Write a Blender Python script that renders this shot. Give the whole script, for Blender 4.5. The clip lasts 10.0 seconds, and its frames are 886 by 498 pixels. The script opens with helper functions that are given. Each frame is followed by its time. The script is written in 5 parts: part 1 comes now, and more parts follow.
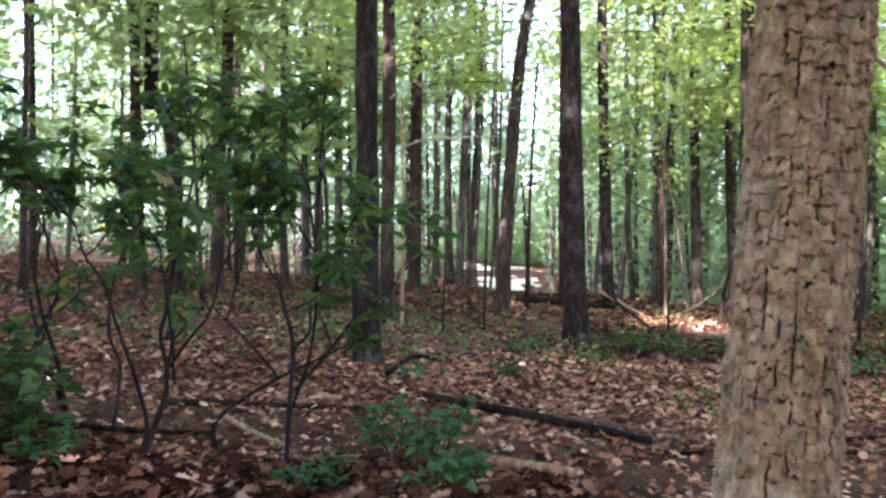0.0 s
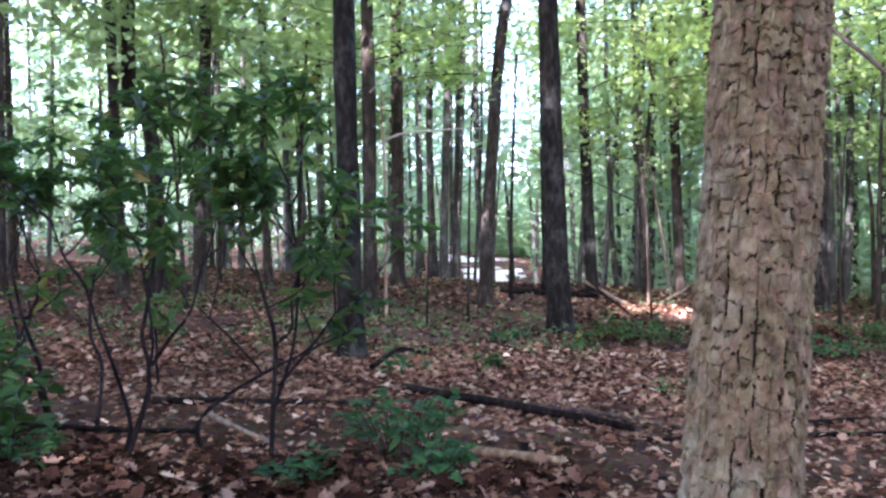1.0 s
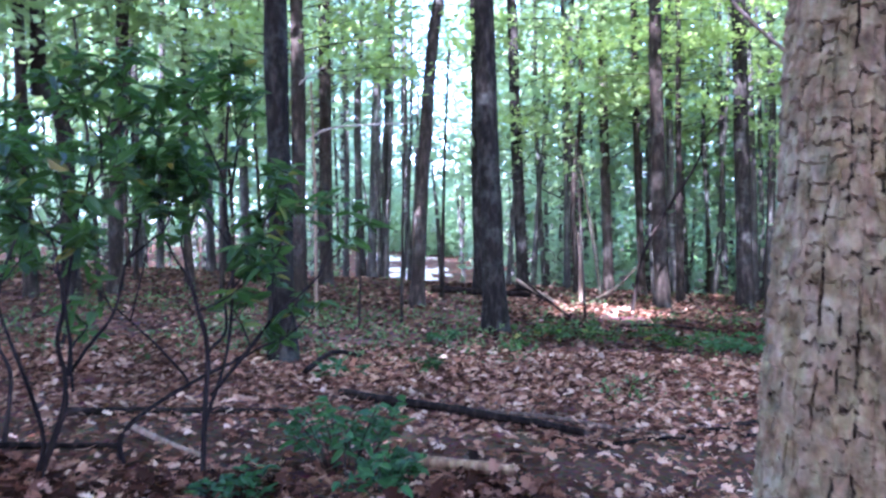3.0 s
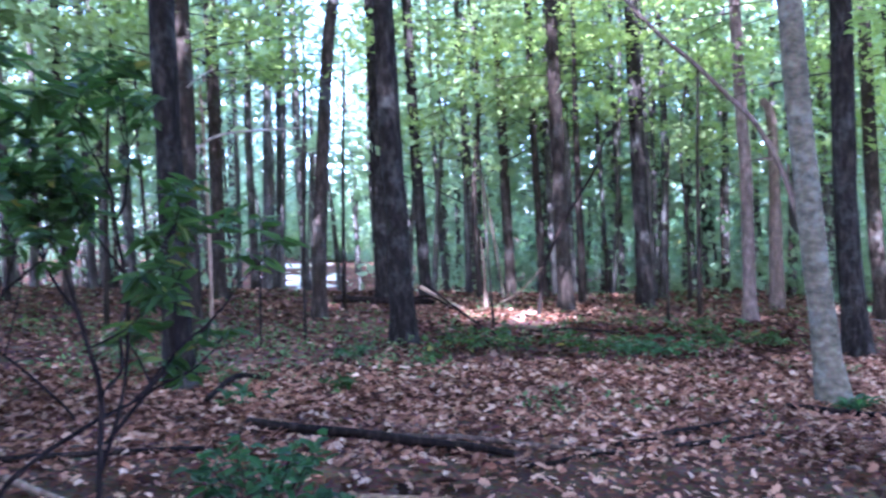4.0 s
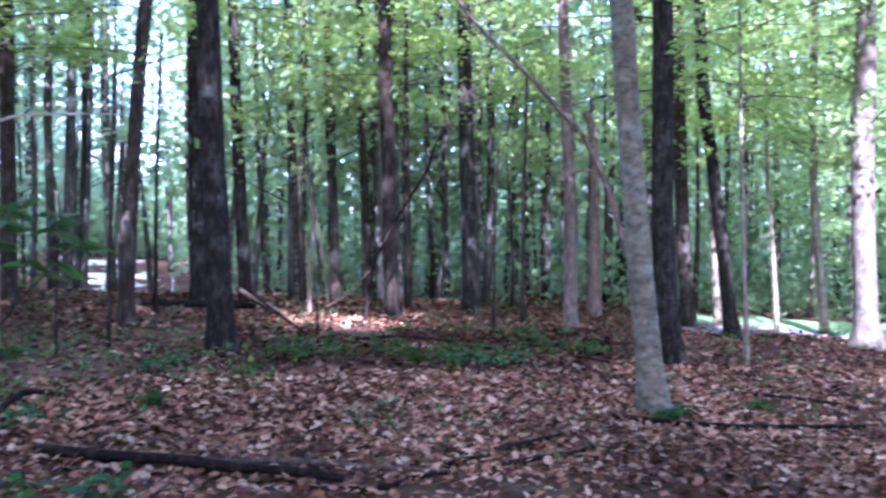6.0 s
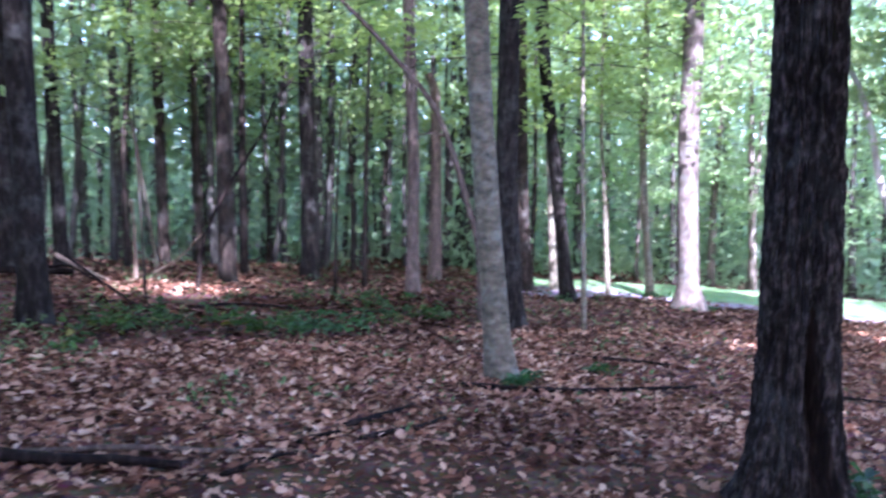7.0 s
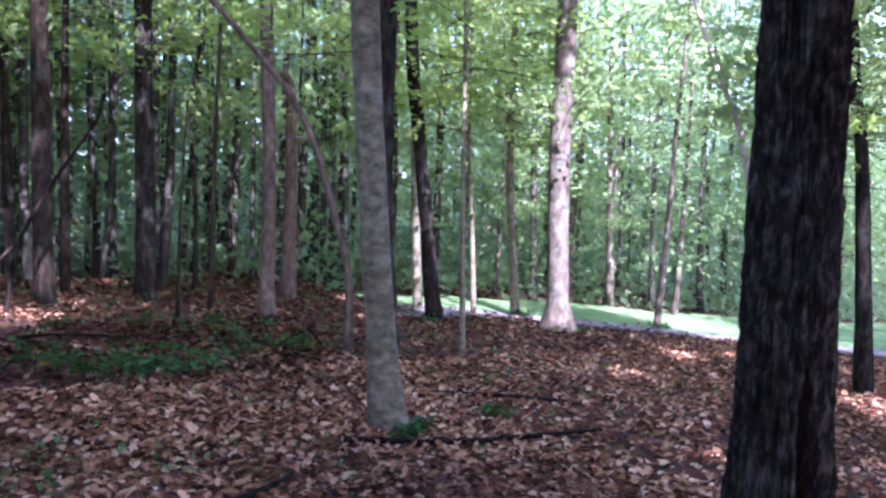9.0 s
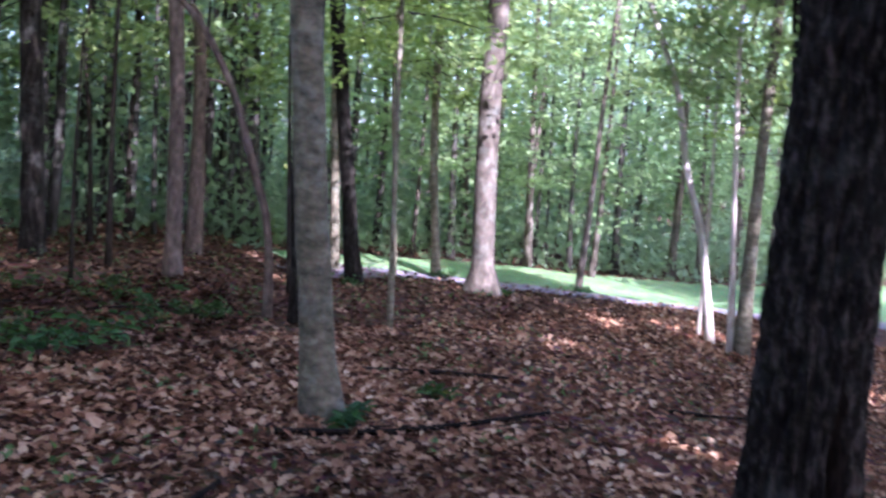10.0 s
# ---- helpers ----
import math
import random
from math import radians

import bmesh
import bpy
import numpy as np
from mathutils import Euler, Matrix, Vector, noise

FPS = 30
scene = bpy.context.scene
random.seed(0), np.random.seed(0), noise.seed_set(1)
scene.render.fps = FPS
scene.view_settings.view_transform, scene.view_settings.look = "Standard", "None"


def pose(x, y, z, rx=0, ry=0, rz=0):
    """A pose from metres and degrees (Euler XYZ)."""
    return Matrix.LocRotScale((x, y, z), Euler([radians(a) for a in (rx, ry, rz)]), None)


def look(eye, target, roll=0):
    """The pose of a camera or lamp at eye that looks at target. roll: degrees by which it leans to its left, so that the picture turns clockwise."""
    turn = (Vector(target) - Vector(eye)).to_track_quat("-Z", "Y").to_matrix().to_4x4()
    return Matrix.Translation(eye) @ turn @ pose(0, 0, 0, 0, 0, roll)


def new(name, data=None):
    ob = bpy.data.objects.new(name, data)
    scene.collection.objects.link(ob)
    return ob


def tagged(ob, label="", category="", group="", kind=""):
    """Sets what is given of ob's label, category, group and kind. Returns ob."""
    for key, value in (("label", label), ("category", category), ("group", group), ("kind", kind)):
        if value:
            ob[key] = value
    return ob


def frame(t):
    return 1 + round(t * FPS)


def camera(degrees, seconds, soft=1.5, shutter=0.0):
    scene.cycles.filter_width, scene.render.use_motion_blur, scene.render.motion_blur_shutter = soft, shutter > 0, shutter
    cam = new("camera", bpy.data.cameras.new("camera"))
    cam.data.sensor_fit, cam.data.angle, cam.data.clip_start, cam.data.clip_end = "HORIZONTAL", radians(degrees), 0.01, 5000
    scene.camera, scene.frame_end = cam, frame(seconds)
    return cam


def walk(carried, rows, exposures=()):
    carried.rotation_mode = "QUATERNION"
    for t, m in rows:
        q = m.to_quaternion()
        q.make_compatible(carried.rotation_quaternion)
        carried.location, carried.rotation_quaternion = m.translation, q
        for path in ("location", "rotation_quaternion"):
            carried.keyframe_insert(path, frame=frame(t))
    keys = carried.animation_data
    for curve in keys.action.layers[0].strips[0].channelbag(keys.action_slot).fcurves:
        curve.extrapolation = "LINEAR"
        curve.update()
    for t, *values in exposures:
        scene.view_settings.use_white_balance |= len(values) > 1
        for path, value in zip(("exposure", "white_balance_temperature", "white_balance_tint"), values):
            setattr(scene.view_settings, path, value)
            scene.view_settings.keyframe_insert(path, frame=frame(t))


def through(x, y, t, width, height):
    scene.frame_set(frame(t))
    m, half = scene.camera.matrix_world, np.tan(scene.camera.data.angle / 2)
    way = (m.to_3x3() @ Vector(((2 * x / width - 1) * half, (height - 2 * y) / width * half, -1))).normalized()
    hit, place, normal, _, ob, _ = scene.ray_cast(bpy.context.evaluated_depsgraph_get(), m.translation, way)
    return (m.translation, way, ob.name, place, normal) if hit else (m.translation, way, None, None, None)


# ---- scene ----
cam = camera(55.3, 10.0, soft=2.6, shutter=0.5)
PATH = [
    (0, (0.096, -0.111, 1.486), (0.054, 1.888, 1.462), -0.01),
    (0.5, (0.125, -0.131, 1.488), (0.109, 1.869, 1.449), -1.22),
    (1, (0.122, -0.126, 1.487), (0.115, 1.874, 1.445), -1.18),
    (1.5, (0.102, -0.114, 1.483), (0.119, 1.885, 1.439), -1.00),
    (2, (0.070, -0.100, 1.473), (0.150, 1.897, 1.408), -0.25),
    (2.5, (0.028, -0.039, 1.464), (0.149, 1.955, 1.365), 0.16),
    (2.7, (0.018, 0.040, 1.463), (0.155, 2.034, 1.396), -0.21),
    (3.8, (-0.112, 0.403, 1.553), (0.265, 2.367, 1.511), -2.47),
    (4, (-0.126, 0.501, 1.551), (0.311, 2.452, 1.499), -2.40),
    (4.5, (-0.189, 0.636, 1.536), (0.409, 2.544, 1.486), -1.26),
    (5, (-0.260, 0.699, 1.558), (0.401, 2.586, 1.506), -0.46),
    (5.2, (-0.240, 0.774, 1.553), (0.449, 2.651, 1.481), -0.20),
    (6.3, (-0.048, 0.916, 1.592), (0.897, 2.677, 1.522), -0.69),
    (6.5, (-0.034, 0.993, 1.547), (1.001, 2.700, 1.435), -0.35),
    (7, (-0.049, 1.149, 1.597), (1.121, 2.763, 1.444), 0.34),
    (7.5, (-0.040, 1.447, 1.617), (1.338, 2.894, 1.523), 3.26),
    (8, (-0.003, 1.675, 1.667), (1.445, 3.041, 1.471), 3.64),
    (8.5, (0.131, 1.895, 1.651), (1.568, 3.281, 1.534), 0.57),
    (9, (0.323, 2.158, 1.661), (1.783, 3.518, 1.528), 1.72),
    (9.3, (0.502, 2.354, 1.673), (2.004, 3.661, 1.482), 0.17),
    (9.4, (0.564, 2.455, 1.620), (2.129, 3.694, 1.500), 0.33),
    (9.5, (0.627, 2.555, 1.566), (2.223, 3.755, 1.451), 0.49),
    (9.6, (0.624, 2.605, 1.594), (2.244, 3.765, 1.419), 1.15),
    (9.7, (0.622, 2.655, 1.622), (2.249, 3.801, 1.429), 1.81),
    (9.8, (0.619, 2.704, 1.650), (2.246, 3.847, 1.430), 2.46),
    (10, (0.614, 2.804, 1.706), (2.219, 3.973, 1.469), 3.78),
]
walk(cam, [(t, look(eye, target, roll)) for t, eye, target, roll in PATH],
     exposures=((0.0, 3.87, 5785, 36), (0.5, 3.87, 5535, 36), (1.0, 3.92, 5185, 38), (1.5, 3.97, 4935, 39), (2.5, 4.22, 4685, 40), (4.0, 3.97, 4535, 43), (5.2, 3.97, 4585, 44), (6.4, 3.58, 4685, 44), (7.0, 3.58, 4735, 45), (7.5, 3.17, 4835, 45), (8.0, 2.97, 4935, 45), (8.5, 3.17, 4885, 45), (10.0, 2.80, 5035, 42)))

# ---- light ----
SUN_AZ, SUN_EL = radians(203), radians(44)      # compass bearing the light comes from, height
S = Vector((math.sin(SUN_AZ) * math.cos(SUN_EL), math.cos(SUN_AZ) * math.cos(SUN_EL), math.sin(SUN_EL)))
world = bpy.data.worlds.new("sky")
scene.world = world
world.use_nodes = True
wn = world.node_tree.nodes
sky = wn.new("ShaderNodeTexSky")
sky.sky_type, sky.sun_disc = "NISHITA", False
sky.sun_elevation, sky.sun_rotation = SUN_EL, SUN_AZ
sky.dust_density, sky.air_density, sky.ozone_density = 2.5, 1.0, 1.0
world.node_tree.links.new(sky.outputs["Color"], wn["Background"].inputs["Color"])
wn["Background"].inputs["Strength"].default_value = 0.15
sun_data = bpy.data.lights.new("sun", "SUN")
sun_data.energy, sun_data.angle, sun_data.color = 4.0, radians(0.6), (1.0, 0.93, 0.82)
sun = new("sun", sun_data)
sun.matrix_world = look(S * 60, (0, 0, 0))


# ---- materials ----
def material(name, rough=0.8, spec=0.3):
    m = bpy.data.materials.new(name)
    m.use_nodes = True
    b = m.node_tree.nodes["Principled BSDF"]
    b.inputs["Roughness"].default_value = rough
    b.inputs["Specular IOR Level"].default_value = spec
    return m, m.node_tree.nodes, m.node_tree.links, b


def ramp(nodes, stops):
    r = nodes.new("ShaderNodeValToRGB")
    e = r.color_ramp.elements
    while len(e) < len(stops):
        e.new(0.5)
    for el, (p, c) in zip(e, stops):
        el.position, el.color = p, (*c, 1)
    return r


def noise_node(nodes, links, scale, detail=4, rough=0.6, stretch=None, coord="Object"):
    tc = nodes.new("ShaderNodeTexCoord")
    n = nodes.new("ShaderNodeTexNoise")
    n.inputs["Scale"].default_value, n.inputs["Detail"].default_value, n.inputs["Roughness"].default_value = scale, detail, rough
    if stretch:
        mp = nodes.new("ShaderNodeMapping")
        mp.inputs["Scale"].default_value = stretch
        links.new(tc.outputs[coord], mp.inputs["Vector"])
        links.new(mp.outputs["Vector"], n.inputs["Vector"])
    else:
        links.new(tc.outputs[coord], n.inputs["Vector"])
    return n


def mix_color(nodes, links, fac, a, b, mode="MIX"):
    m = nodes.new("ShaderNodeMix")
    m.data_type, m.blend_type = "RGBA", mode
    for i, v in ((0, fac), (6, a), (7, b)):
        if isinstance(v, (int, float)):
            m.inputs[i].default_value = v
        elif isinstance(v, tuple):
            m.inputs[i].default_value = (*v, 1)
        else:
            links.new(v, m.inputs[i])
    return m.outputs[2]


def bump(nodes, links, b, height, strength, distance):
    bp = nodes.new("ShaderNodeBump")
    bp.inputs["Strength"].default_value, bp.inputs["Distance"].default_value = strength, distance
    links.new(height, bp.inputs["Height"])
    links.new(bp.outputs["Normal"], b.inputs["Normal"])


def bark(name, dark, mid, light, lichen=0.0, furrow=9.0, depth=0.02, long=0.16):
    m, n, l, b = material(name, 0.92, 0.04)
    a = noise_node(n, l, furrow, 6, 0.65, (1, 1, long))
    fine = noise_node(n, l, 55, 4, 0.7, (1, 1, 0.45))
    r = ramp(n, ((0.30, dark), (0.5, mid), (0.72, light)))
    l.new(a.outputs["Fac"], r.inputs["Fac"])
    col = mix_color(n, l, 0.35, r.outputs["Color"], fine.outputs["Color"], "OVERLAY")
    patch = noise_node(n, l, 3.2, 5, 0.7)
    pr = ramp(n, ((0.52, (0, 0, 0)), (0.66, (1, 1, 1))))
    l.new(patch.outputs["Fac"], pr.inputs["Fac"])
    if lichen:
        f = n.new("ShaderNodeMath")
        f.operation = "MULTIPLY"
        f.inputs[1].default_value = lichen
        l.new(pr.outputs["Color"], f.inputs[0])
        col = mix_color(n, l, f.outputs["Value"], col, (0.30, 0.33, 0.27))
    info = n.new("ShaderNodeObjectInfo")
    hs = n.new("ShaderNodeHueSaturation")
    mr = n.new("ShaderNodeMapRange")
    mr.inputs["To Min"].default_value, mr.inputs["To Max"].default_value = 0.75, 1.25
    l.new(info.outputs["Random"], mr.inputs["Value"])
    l.new(mr.outputs["Result"], hs.inputs["Value"])
    l.new(col, hs.inputs["Color"])
    l.new(hs.outputs["Color"], b.inputs["Base Color"])
    ad = n.new("ShaderNodeMath")
    ad.operation = "MULTIPLY_ADD"
    ad.inputs[1].default_value = 0.25
    l.new(fine.outputs["Fac"], ad.inputs[0])
    l.new(a.outputs["Fac"], ad.inputs[2])
    bump(n, l, b, ad.outputs["Value"], 0.9, depth)
    return m


def leaf(name, stops, through, share=0.45, rough=0.45):
    m, n, l, b = material(name, rough, 0.16 if rough < 0.7 else 0.03)
    geo = n.new("ShaderNodeNewGeometry")
    r = ramp(n, stops)
    l.new(geo.outputs["Random Per Island"], r.inputs["Fac"])
    sp = noise_node(n, l, 0.7, 3)
    hs = n.new("ShaderNodeHueSaturation")
    mr = n.new("ShaderNodeMapRange")
    mr.inputs["From Min"].default_value, mr.inputs["From Max"].default_value = 0.3, 0.7
    mr.inputs["To Min"].default_value, mr.inputs["To Max"].default_value = 0.5, 1.5
    l.new(sp.outputs["Fac"], mr.inputs["Value"])
    l.new(mr.outputs["Result"], hs.inputs["Value"])
    l.new(r.outputs["Color"], hs.inputs["Color"])
    l.new(hs.outputs["Color"], b.inputs["Base Color"])
    t = n.new("ShaderNodeBsdfTranslucent")
    tcol = mix_color(n, l, 0.75, hs.outputs["Color"], through)
    l.new(tcol, t.inputs["Color"])
    mx = n.new("ShaderNodeMixShader")
    mx.inputs["Fac"].default_value = share
    l.new(b.outputs["BSDF"], mx.inputs[1])
    l.new(t.outputs["BSDF"], mx.inputs[2])
    l.new(mx.outputs["Shader"], n["Material Output"].inputs["Surface"])
    return m


BARK_PLATE = bark("plated_bark", (0.055, 0.038, 0.019), (0.14, 0.103, 0.055), (0.25, 0.198, 0.12), 0.22, 46, 0.003, 0.75)
BARK_BLACK = bark("black_streaked_bark", (0.005, 0.004, 0.0035), (0.018, 0.015, 0.012), (0.11, 0.088, 0.07), 0.07, 30, 0.02, 0.45)
CREVICE_SHADE = bark("bark_crevice_shade", (0.008, 0.005, 0.003), (0.02, 0.013, 0.008), (0.045, 0.03, 0.018), 0.0, 40, 0.003, 0.6)
BARK_DARK = bark("dark_furrowed_bark", (0.006, 0.005, 0.004), (0.016, 0.0135, 0.0105), (0.056, 0.048, 0.036), 0.12, 22, 0.025, 0.3)
BARK_BROWN = bark("brown_bark", (0.010, 0.008, 0.0055), (0.026, 0.020, 0.014), (0.072, 0.056, 0.040), 0.12, 20, 0.02, 0.32)
# Bark of far trunks: distance haze put into a lighter, greyer colour.
BARK_FAR = bark("hazed_bark", (0.02, 0.018, 0.014), (0.05, 0.046, 0.037), (0.125, 0.115, 0.09), 0.3, 12, 0.01, 0.4)
BARK_GREY = bark("grey_smooth_bark", (0.045, 0.040, 0.025), (0.125, 0.110, 0.070), (0.235, 0.205, 0.135), 0.35, 9, 0.012, 1.7)
BARK_TAN = bark("tan_bark", (0.035, 0.028, 0.02), (0.105, 0.086, 0.065), (0.215, 0.182, 0.142), 0.3, 7, 0.014, 0.6)
BARK_WARM = bark("warm_brown_bark", (0.04, 0.028, 0.02), (0.10, 0.075, 0.055), (0.2, 0.155, 0.12), 0.0, 14, 0.008, 0.5)
STICK = bark("weathered_stick", (0.025, 0.017, 0.011), (0.065, 0.045, 0.03), (0.13, 0.095, 0.068), 0.0, 24, 0.006, 0.2)
BARK_PALE = bark("pale_bark", (0.22, 0.18, 0.14), (0.36, 0.31, 0.25), (0.5, 0.45, 0.38), 0.3, 8, 0.006, 0.5)
DEAD = bark("dead_wood", (0.11, 0.075, 0.045), (0.22, 0.155, 0.098), (0.36, 0.27, 0.18), 0.1, 20, 0.01, 0.15)
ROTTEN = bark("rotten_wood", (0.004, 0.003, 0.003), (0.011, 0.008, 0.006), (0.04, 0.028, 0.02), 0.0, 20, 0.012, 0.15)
STRIPPED = bark("stripped_wood", (0.07, 0.042, 0.02), (0.19, 0.125, 0.065), (0.36, 0.25, 0.14), 0.0, 20, 0.008, 0.12)
BARK_SHRUB = bark("shrub_bark", (0.006, 0.005, 0.005), (0.014, 0.011, 0.010), (0.035, 0.026, 0.022), 0.0, 20, 0.008, 0.3)

LEAF_UNDER = leaf("understory_leaf", ((0.0, (0.075, 0.125, 0.045)), (0.5, (0.12, 0.178, 0.06)), (1.0, (0.18, 0.235, 0.08))), (0.41, 0.51, 0.18), 0.62)
LEAF_SPRAY = leaf("spray_leaf", ((0.0, (0.09, 0.15, 0.03)), (0.5, (0.13, 0.20, 0.04)), (1.0, (0.18, 0.25, 0.06))), (0.39, 0.49, 0.12), 0.62)
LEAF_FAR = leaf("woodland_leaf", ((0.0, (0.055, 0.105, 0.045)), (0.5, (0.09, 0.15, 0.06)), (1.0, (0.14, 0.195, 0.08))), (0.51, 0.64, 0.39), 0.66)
# Lighter copy of the woodland leaf, with edge sunlight put into its colour.
LEAF_EDGE = leaf("sun_lightened_leaf", ((0.0, (0.10, 0.17, 0.07)), (0.5, (0.16, 0.235, 0.10)), (1.0, (0.23, 0.30, 0.14))), (0.53, 0.68, 0.32), 0.64)
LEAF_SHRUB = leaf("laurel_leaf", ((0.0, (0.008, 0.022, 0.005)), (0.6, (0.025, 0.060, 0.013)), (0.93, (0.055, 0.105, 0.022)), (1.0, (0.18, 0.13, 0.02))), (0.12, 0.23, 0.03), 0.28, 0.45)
LEAF_HERB = leaf("herb_leaf", ((0.0, (0.012, 0.036, 0.013)), (0.6, (0.026, 0.070, 0.022)), (1.0, (0.05, 0.105, 0.03))), (0.12, 0.28, 0.06), 0.32)
LEAF_SEED = leaf("seedling_leaf", ((0.0, (0.04, 0.07, 0.022)), (0.6, (0.075, 0.12, 0.038)), (1.0, (0.12, 0.165, 0.06))), (0.16, 0.26, 0.06), 0.35)
LITTER = leaf("dry_leaf", ((0.0, (0.025, 0.011, 0.006)), (0.22, (0.075, 0.032, 0.017)), (0.45, (0.175, 0.080, 0.042)), (0.70, (0.29, 0.155, 0.086)), (0.9, (0.40, 0.25, 0.148)), (1.0, (0.44, 0.31, 0.20))), (0.2, 0.10, 0.055), 0.12, 0.85)
# Fallen leaf in darker tones: shade on the floor put into the colour.
SHADE_LITTER = leaf("shade_toned_leaf", ((0.0, (0.008, 0.004, 0.002)), (0.45, (0.030, 0.012, 0.007)), (0.7, (0.085, 0.037, 0.020)), (0.9, (0.17, 0.085, 0.048)), (1.0, (0.28, 0.17, 0.11))), (0.08, 0.04, 0.02), 0.08, 0.8)
OLD_LITTER = leaf("old_leaf", ((0.0, (0.022, 0.011, 0.007)), (0.35, (0.065, 0.032, 0.019)), (0.65, (0.135, 0.072, 0.042)), (0.9, (0.235, 0.14, 0.085)), (1.0, (0.34, 0.23, 0.15))), (0.14, 0.08, 0.05), 0.12, 0.85)


def ground_material(name, stops, scale, speck, bump_d=0.03, sat=1.0):
    m, n, l, b = material(name, 0.95, 0.03)
    a = noise_node(n, l, scale, 8, 0.7)
    c = noise_node(n, l, scale * 9, 5, 0.7)
    r = ramp(n, stops)
    l.new(a.outputs["Fac"], r.inputs["Fac"])
    v = n.new("ShaderNodeTexVoronoi")
    v.inputs["Scale"].default_value = speck
    tc = n.new("ShaderNodeTexCoord")
    l.new(tc.outputs["Object"], v.inputs["Vector"])
    col = mix_color(n, l, 0.35, r.outputs["Color"], v.outputs["Color"], "OVERLAY")
    col = mix_color(n, l, 0.4, col, c.outputs["Color"], "OVERLAY")
    hs = n.new("ShaderNodeHueSaturation")
    hs.inputs["Saturation"].default_value = sat
    l.new(col, hs.inputs["Color"])
    l.new(hs.outputs["Color"], b.inputs["Base Color"])
    bump(n, l, b, c.outputs["Fac"], 0.8, bump_d)
    return m


FLOOR = ground_material("forest_floor", ((0.3, (0.03, 0.017, 0.012)), (0.5, (0.075, 0.042, 0.029)), (0.7, (0.13, 0.083, 0.06))), 1.2, 16, 0.03, 1.05)
SOIL = ground_material("trodden_soil", ((0.3, (0.022, 0.012, 0.007)), (0.5, (0.050, 0.029, 0.017)), (0.72, (0.11, 0.072, 0.045))), 2.2, 40, 0.015, 1.05)
DUST = ground_material("pale_gravel", ((0.3, (0.40, 0.36, 0.30)), (0.5, (0.50, 0.45, 0.38)), (0.7, (0.60, 0.55, 0.47))), 2, 40, 0.02)
TURF = ground_material("turf", ((0.3, (0.085, 0.14, 0.058)), (0.5, (0.125, 0.195, 0.082)), (0.7, (0.175, 0.245, 0.11))), 1.5, 30, 0.02, 1.0)
GRAVEL = ground_material("gravel", ((0.3, (0.11, 0.095, 0.10)), (0.5, (0.19, 0.165, 0.17)), (0.7, (0.29, 0.255, 0.26))), 3, 45, 0.02)

# ---- numeric helpers ----
RNG = np.random.default_rng(7)


def hash3(i, j, k, seed):
    h = (i * 374761393 + j * 668265263 + k * 2147483647 + seed * 1442695041) & 0xFFFFFFFF
    h = ((h ^ (h >> 13)) * 1274126177) & 0xFFFFFFFF
    return ((h ^ (h >> 16)) & 0xFFFF) / 65535.0


def vnoise(p, seed=0):
    """Smooth value noise, -1 to 1, at points p (n, 3)."""
    p = np.asarray(p, float)
    f = np.floor(p).astype(np.int64)
    u = p - f
    u = u * u * (3 - 2 * u)
    out = 0
    for a in (0, 1):
        for b in (0, 1):
            for c in (0, 1):
                w = (u[:, 0] if a else 1 - u[:, 0]) * (u[:, 1] if b else 1 - u[:, 1]) * (u[:, 2] if c else 1 - u[:, 2])
                out = out + w * hash3(f[:, 0] + a, f[:, 1] + b, f[:, 2] + c, seed)
    return out * 2 - 1


def soft(v, lo, hi, tail):
    """v between lo and hi; past them it levels off within about tail metres."""
    v = np.asarray(v, float)
    over = np.maximum(v - hi, 0)
    under = np.maximum(lo - v, 0)
    return np.clip(v, lo, hi) + tail * (1 - np.exp(-over / tail)) - tail * (1 - np.exp(-under / tail))


def ease(u):
    u = np.clip(u, 0, 1)
    return u * u * (3 - 2 * u)


def gz(x, y):
    """Height of the ground: it climbs ahead and falls away to the meadow side."""
    x, y = np.asarray(x, float), np.asarray(y, float)
    z = -0.07 * soft(x, -12, 24, 6) + 0.05 * soft(y, -8, 13.5, 1.5)
    fade = np.clip((9.5 - x) / 4, 0, 1)
    z = z - 0.05 * np.maximum(y - 16, 0) * np.exp(-np.maximum(y - 16, 0) / 30) * (x < 40) * (1 - fade)
    z = z + fade * (0.42 * ease((y - 20.5) / 8) - 0.62 * ease((y - 13.0) / 5.5))
    q = np.stack([np.ravel(x) * 0.9, np.ravel(y) * 0.9, np.zeros(x.size)], 1)
    z = z + 0.025 * vnoise(q, 3).reshape(np.shape(z)) + 0.012 * vnoise(q * 3.1, 4).reshape(np.shape(z))
    return z


def gz1(x, y):
    return float(gz(np.array([x]), np.array([y]))[0])


def mesh_from(name, verts, faces, smooth=False):
    me = bpy.data.meshes.new(name)
    verts = np.asarray(verts, np.float32)
    faces = np.asarray(faces, np.int32)
    k = faces.shape[1]
    me.vertices.add(len(verts))
    me.vertices.foreach_set("co", verts.ravel())
    me.loops.add(faces.size)
    me.loops.foreach_set("vertex_index", faces.ravel())
    me.polygons.add(len(faces))
    me.polygons.foreach_set("loop_start", np.arange(0, faces.size, k, dtype=np.int32))
    me.polygons.foreach_set("use_smooth", np.full(len(faces), smooth))
    me.update(calc_edges=True)
    return me


def part(name, me, mat, parent=None, label=""):
    ob = new(name, me)
    if not me.materials:
        me.materials.append(mat)
    if parent is not None:
        ob.parent = parent
    if label:
        ob["label"] = label
    return ob


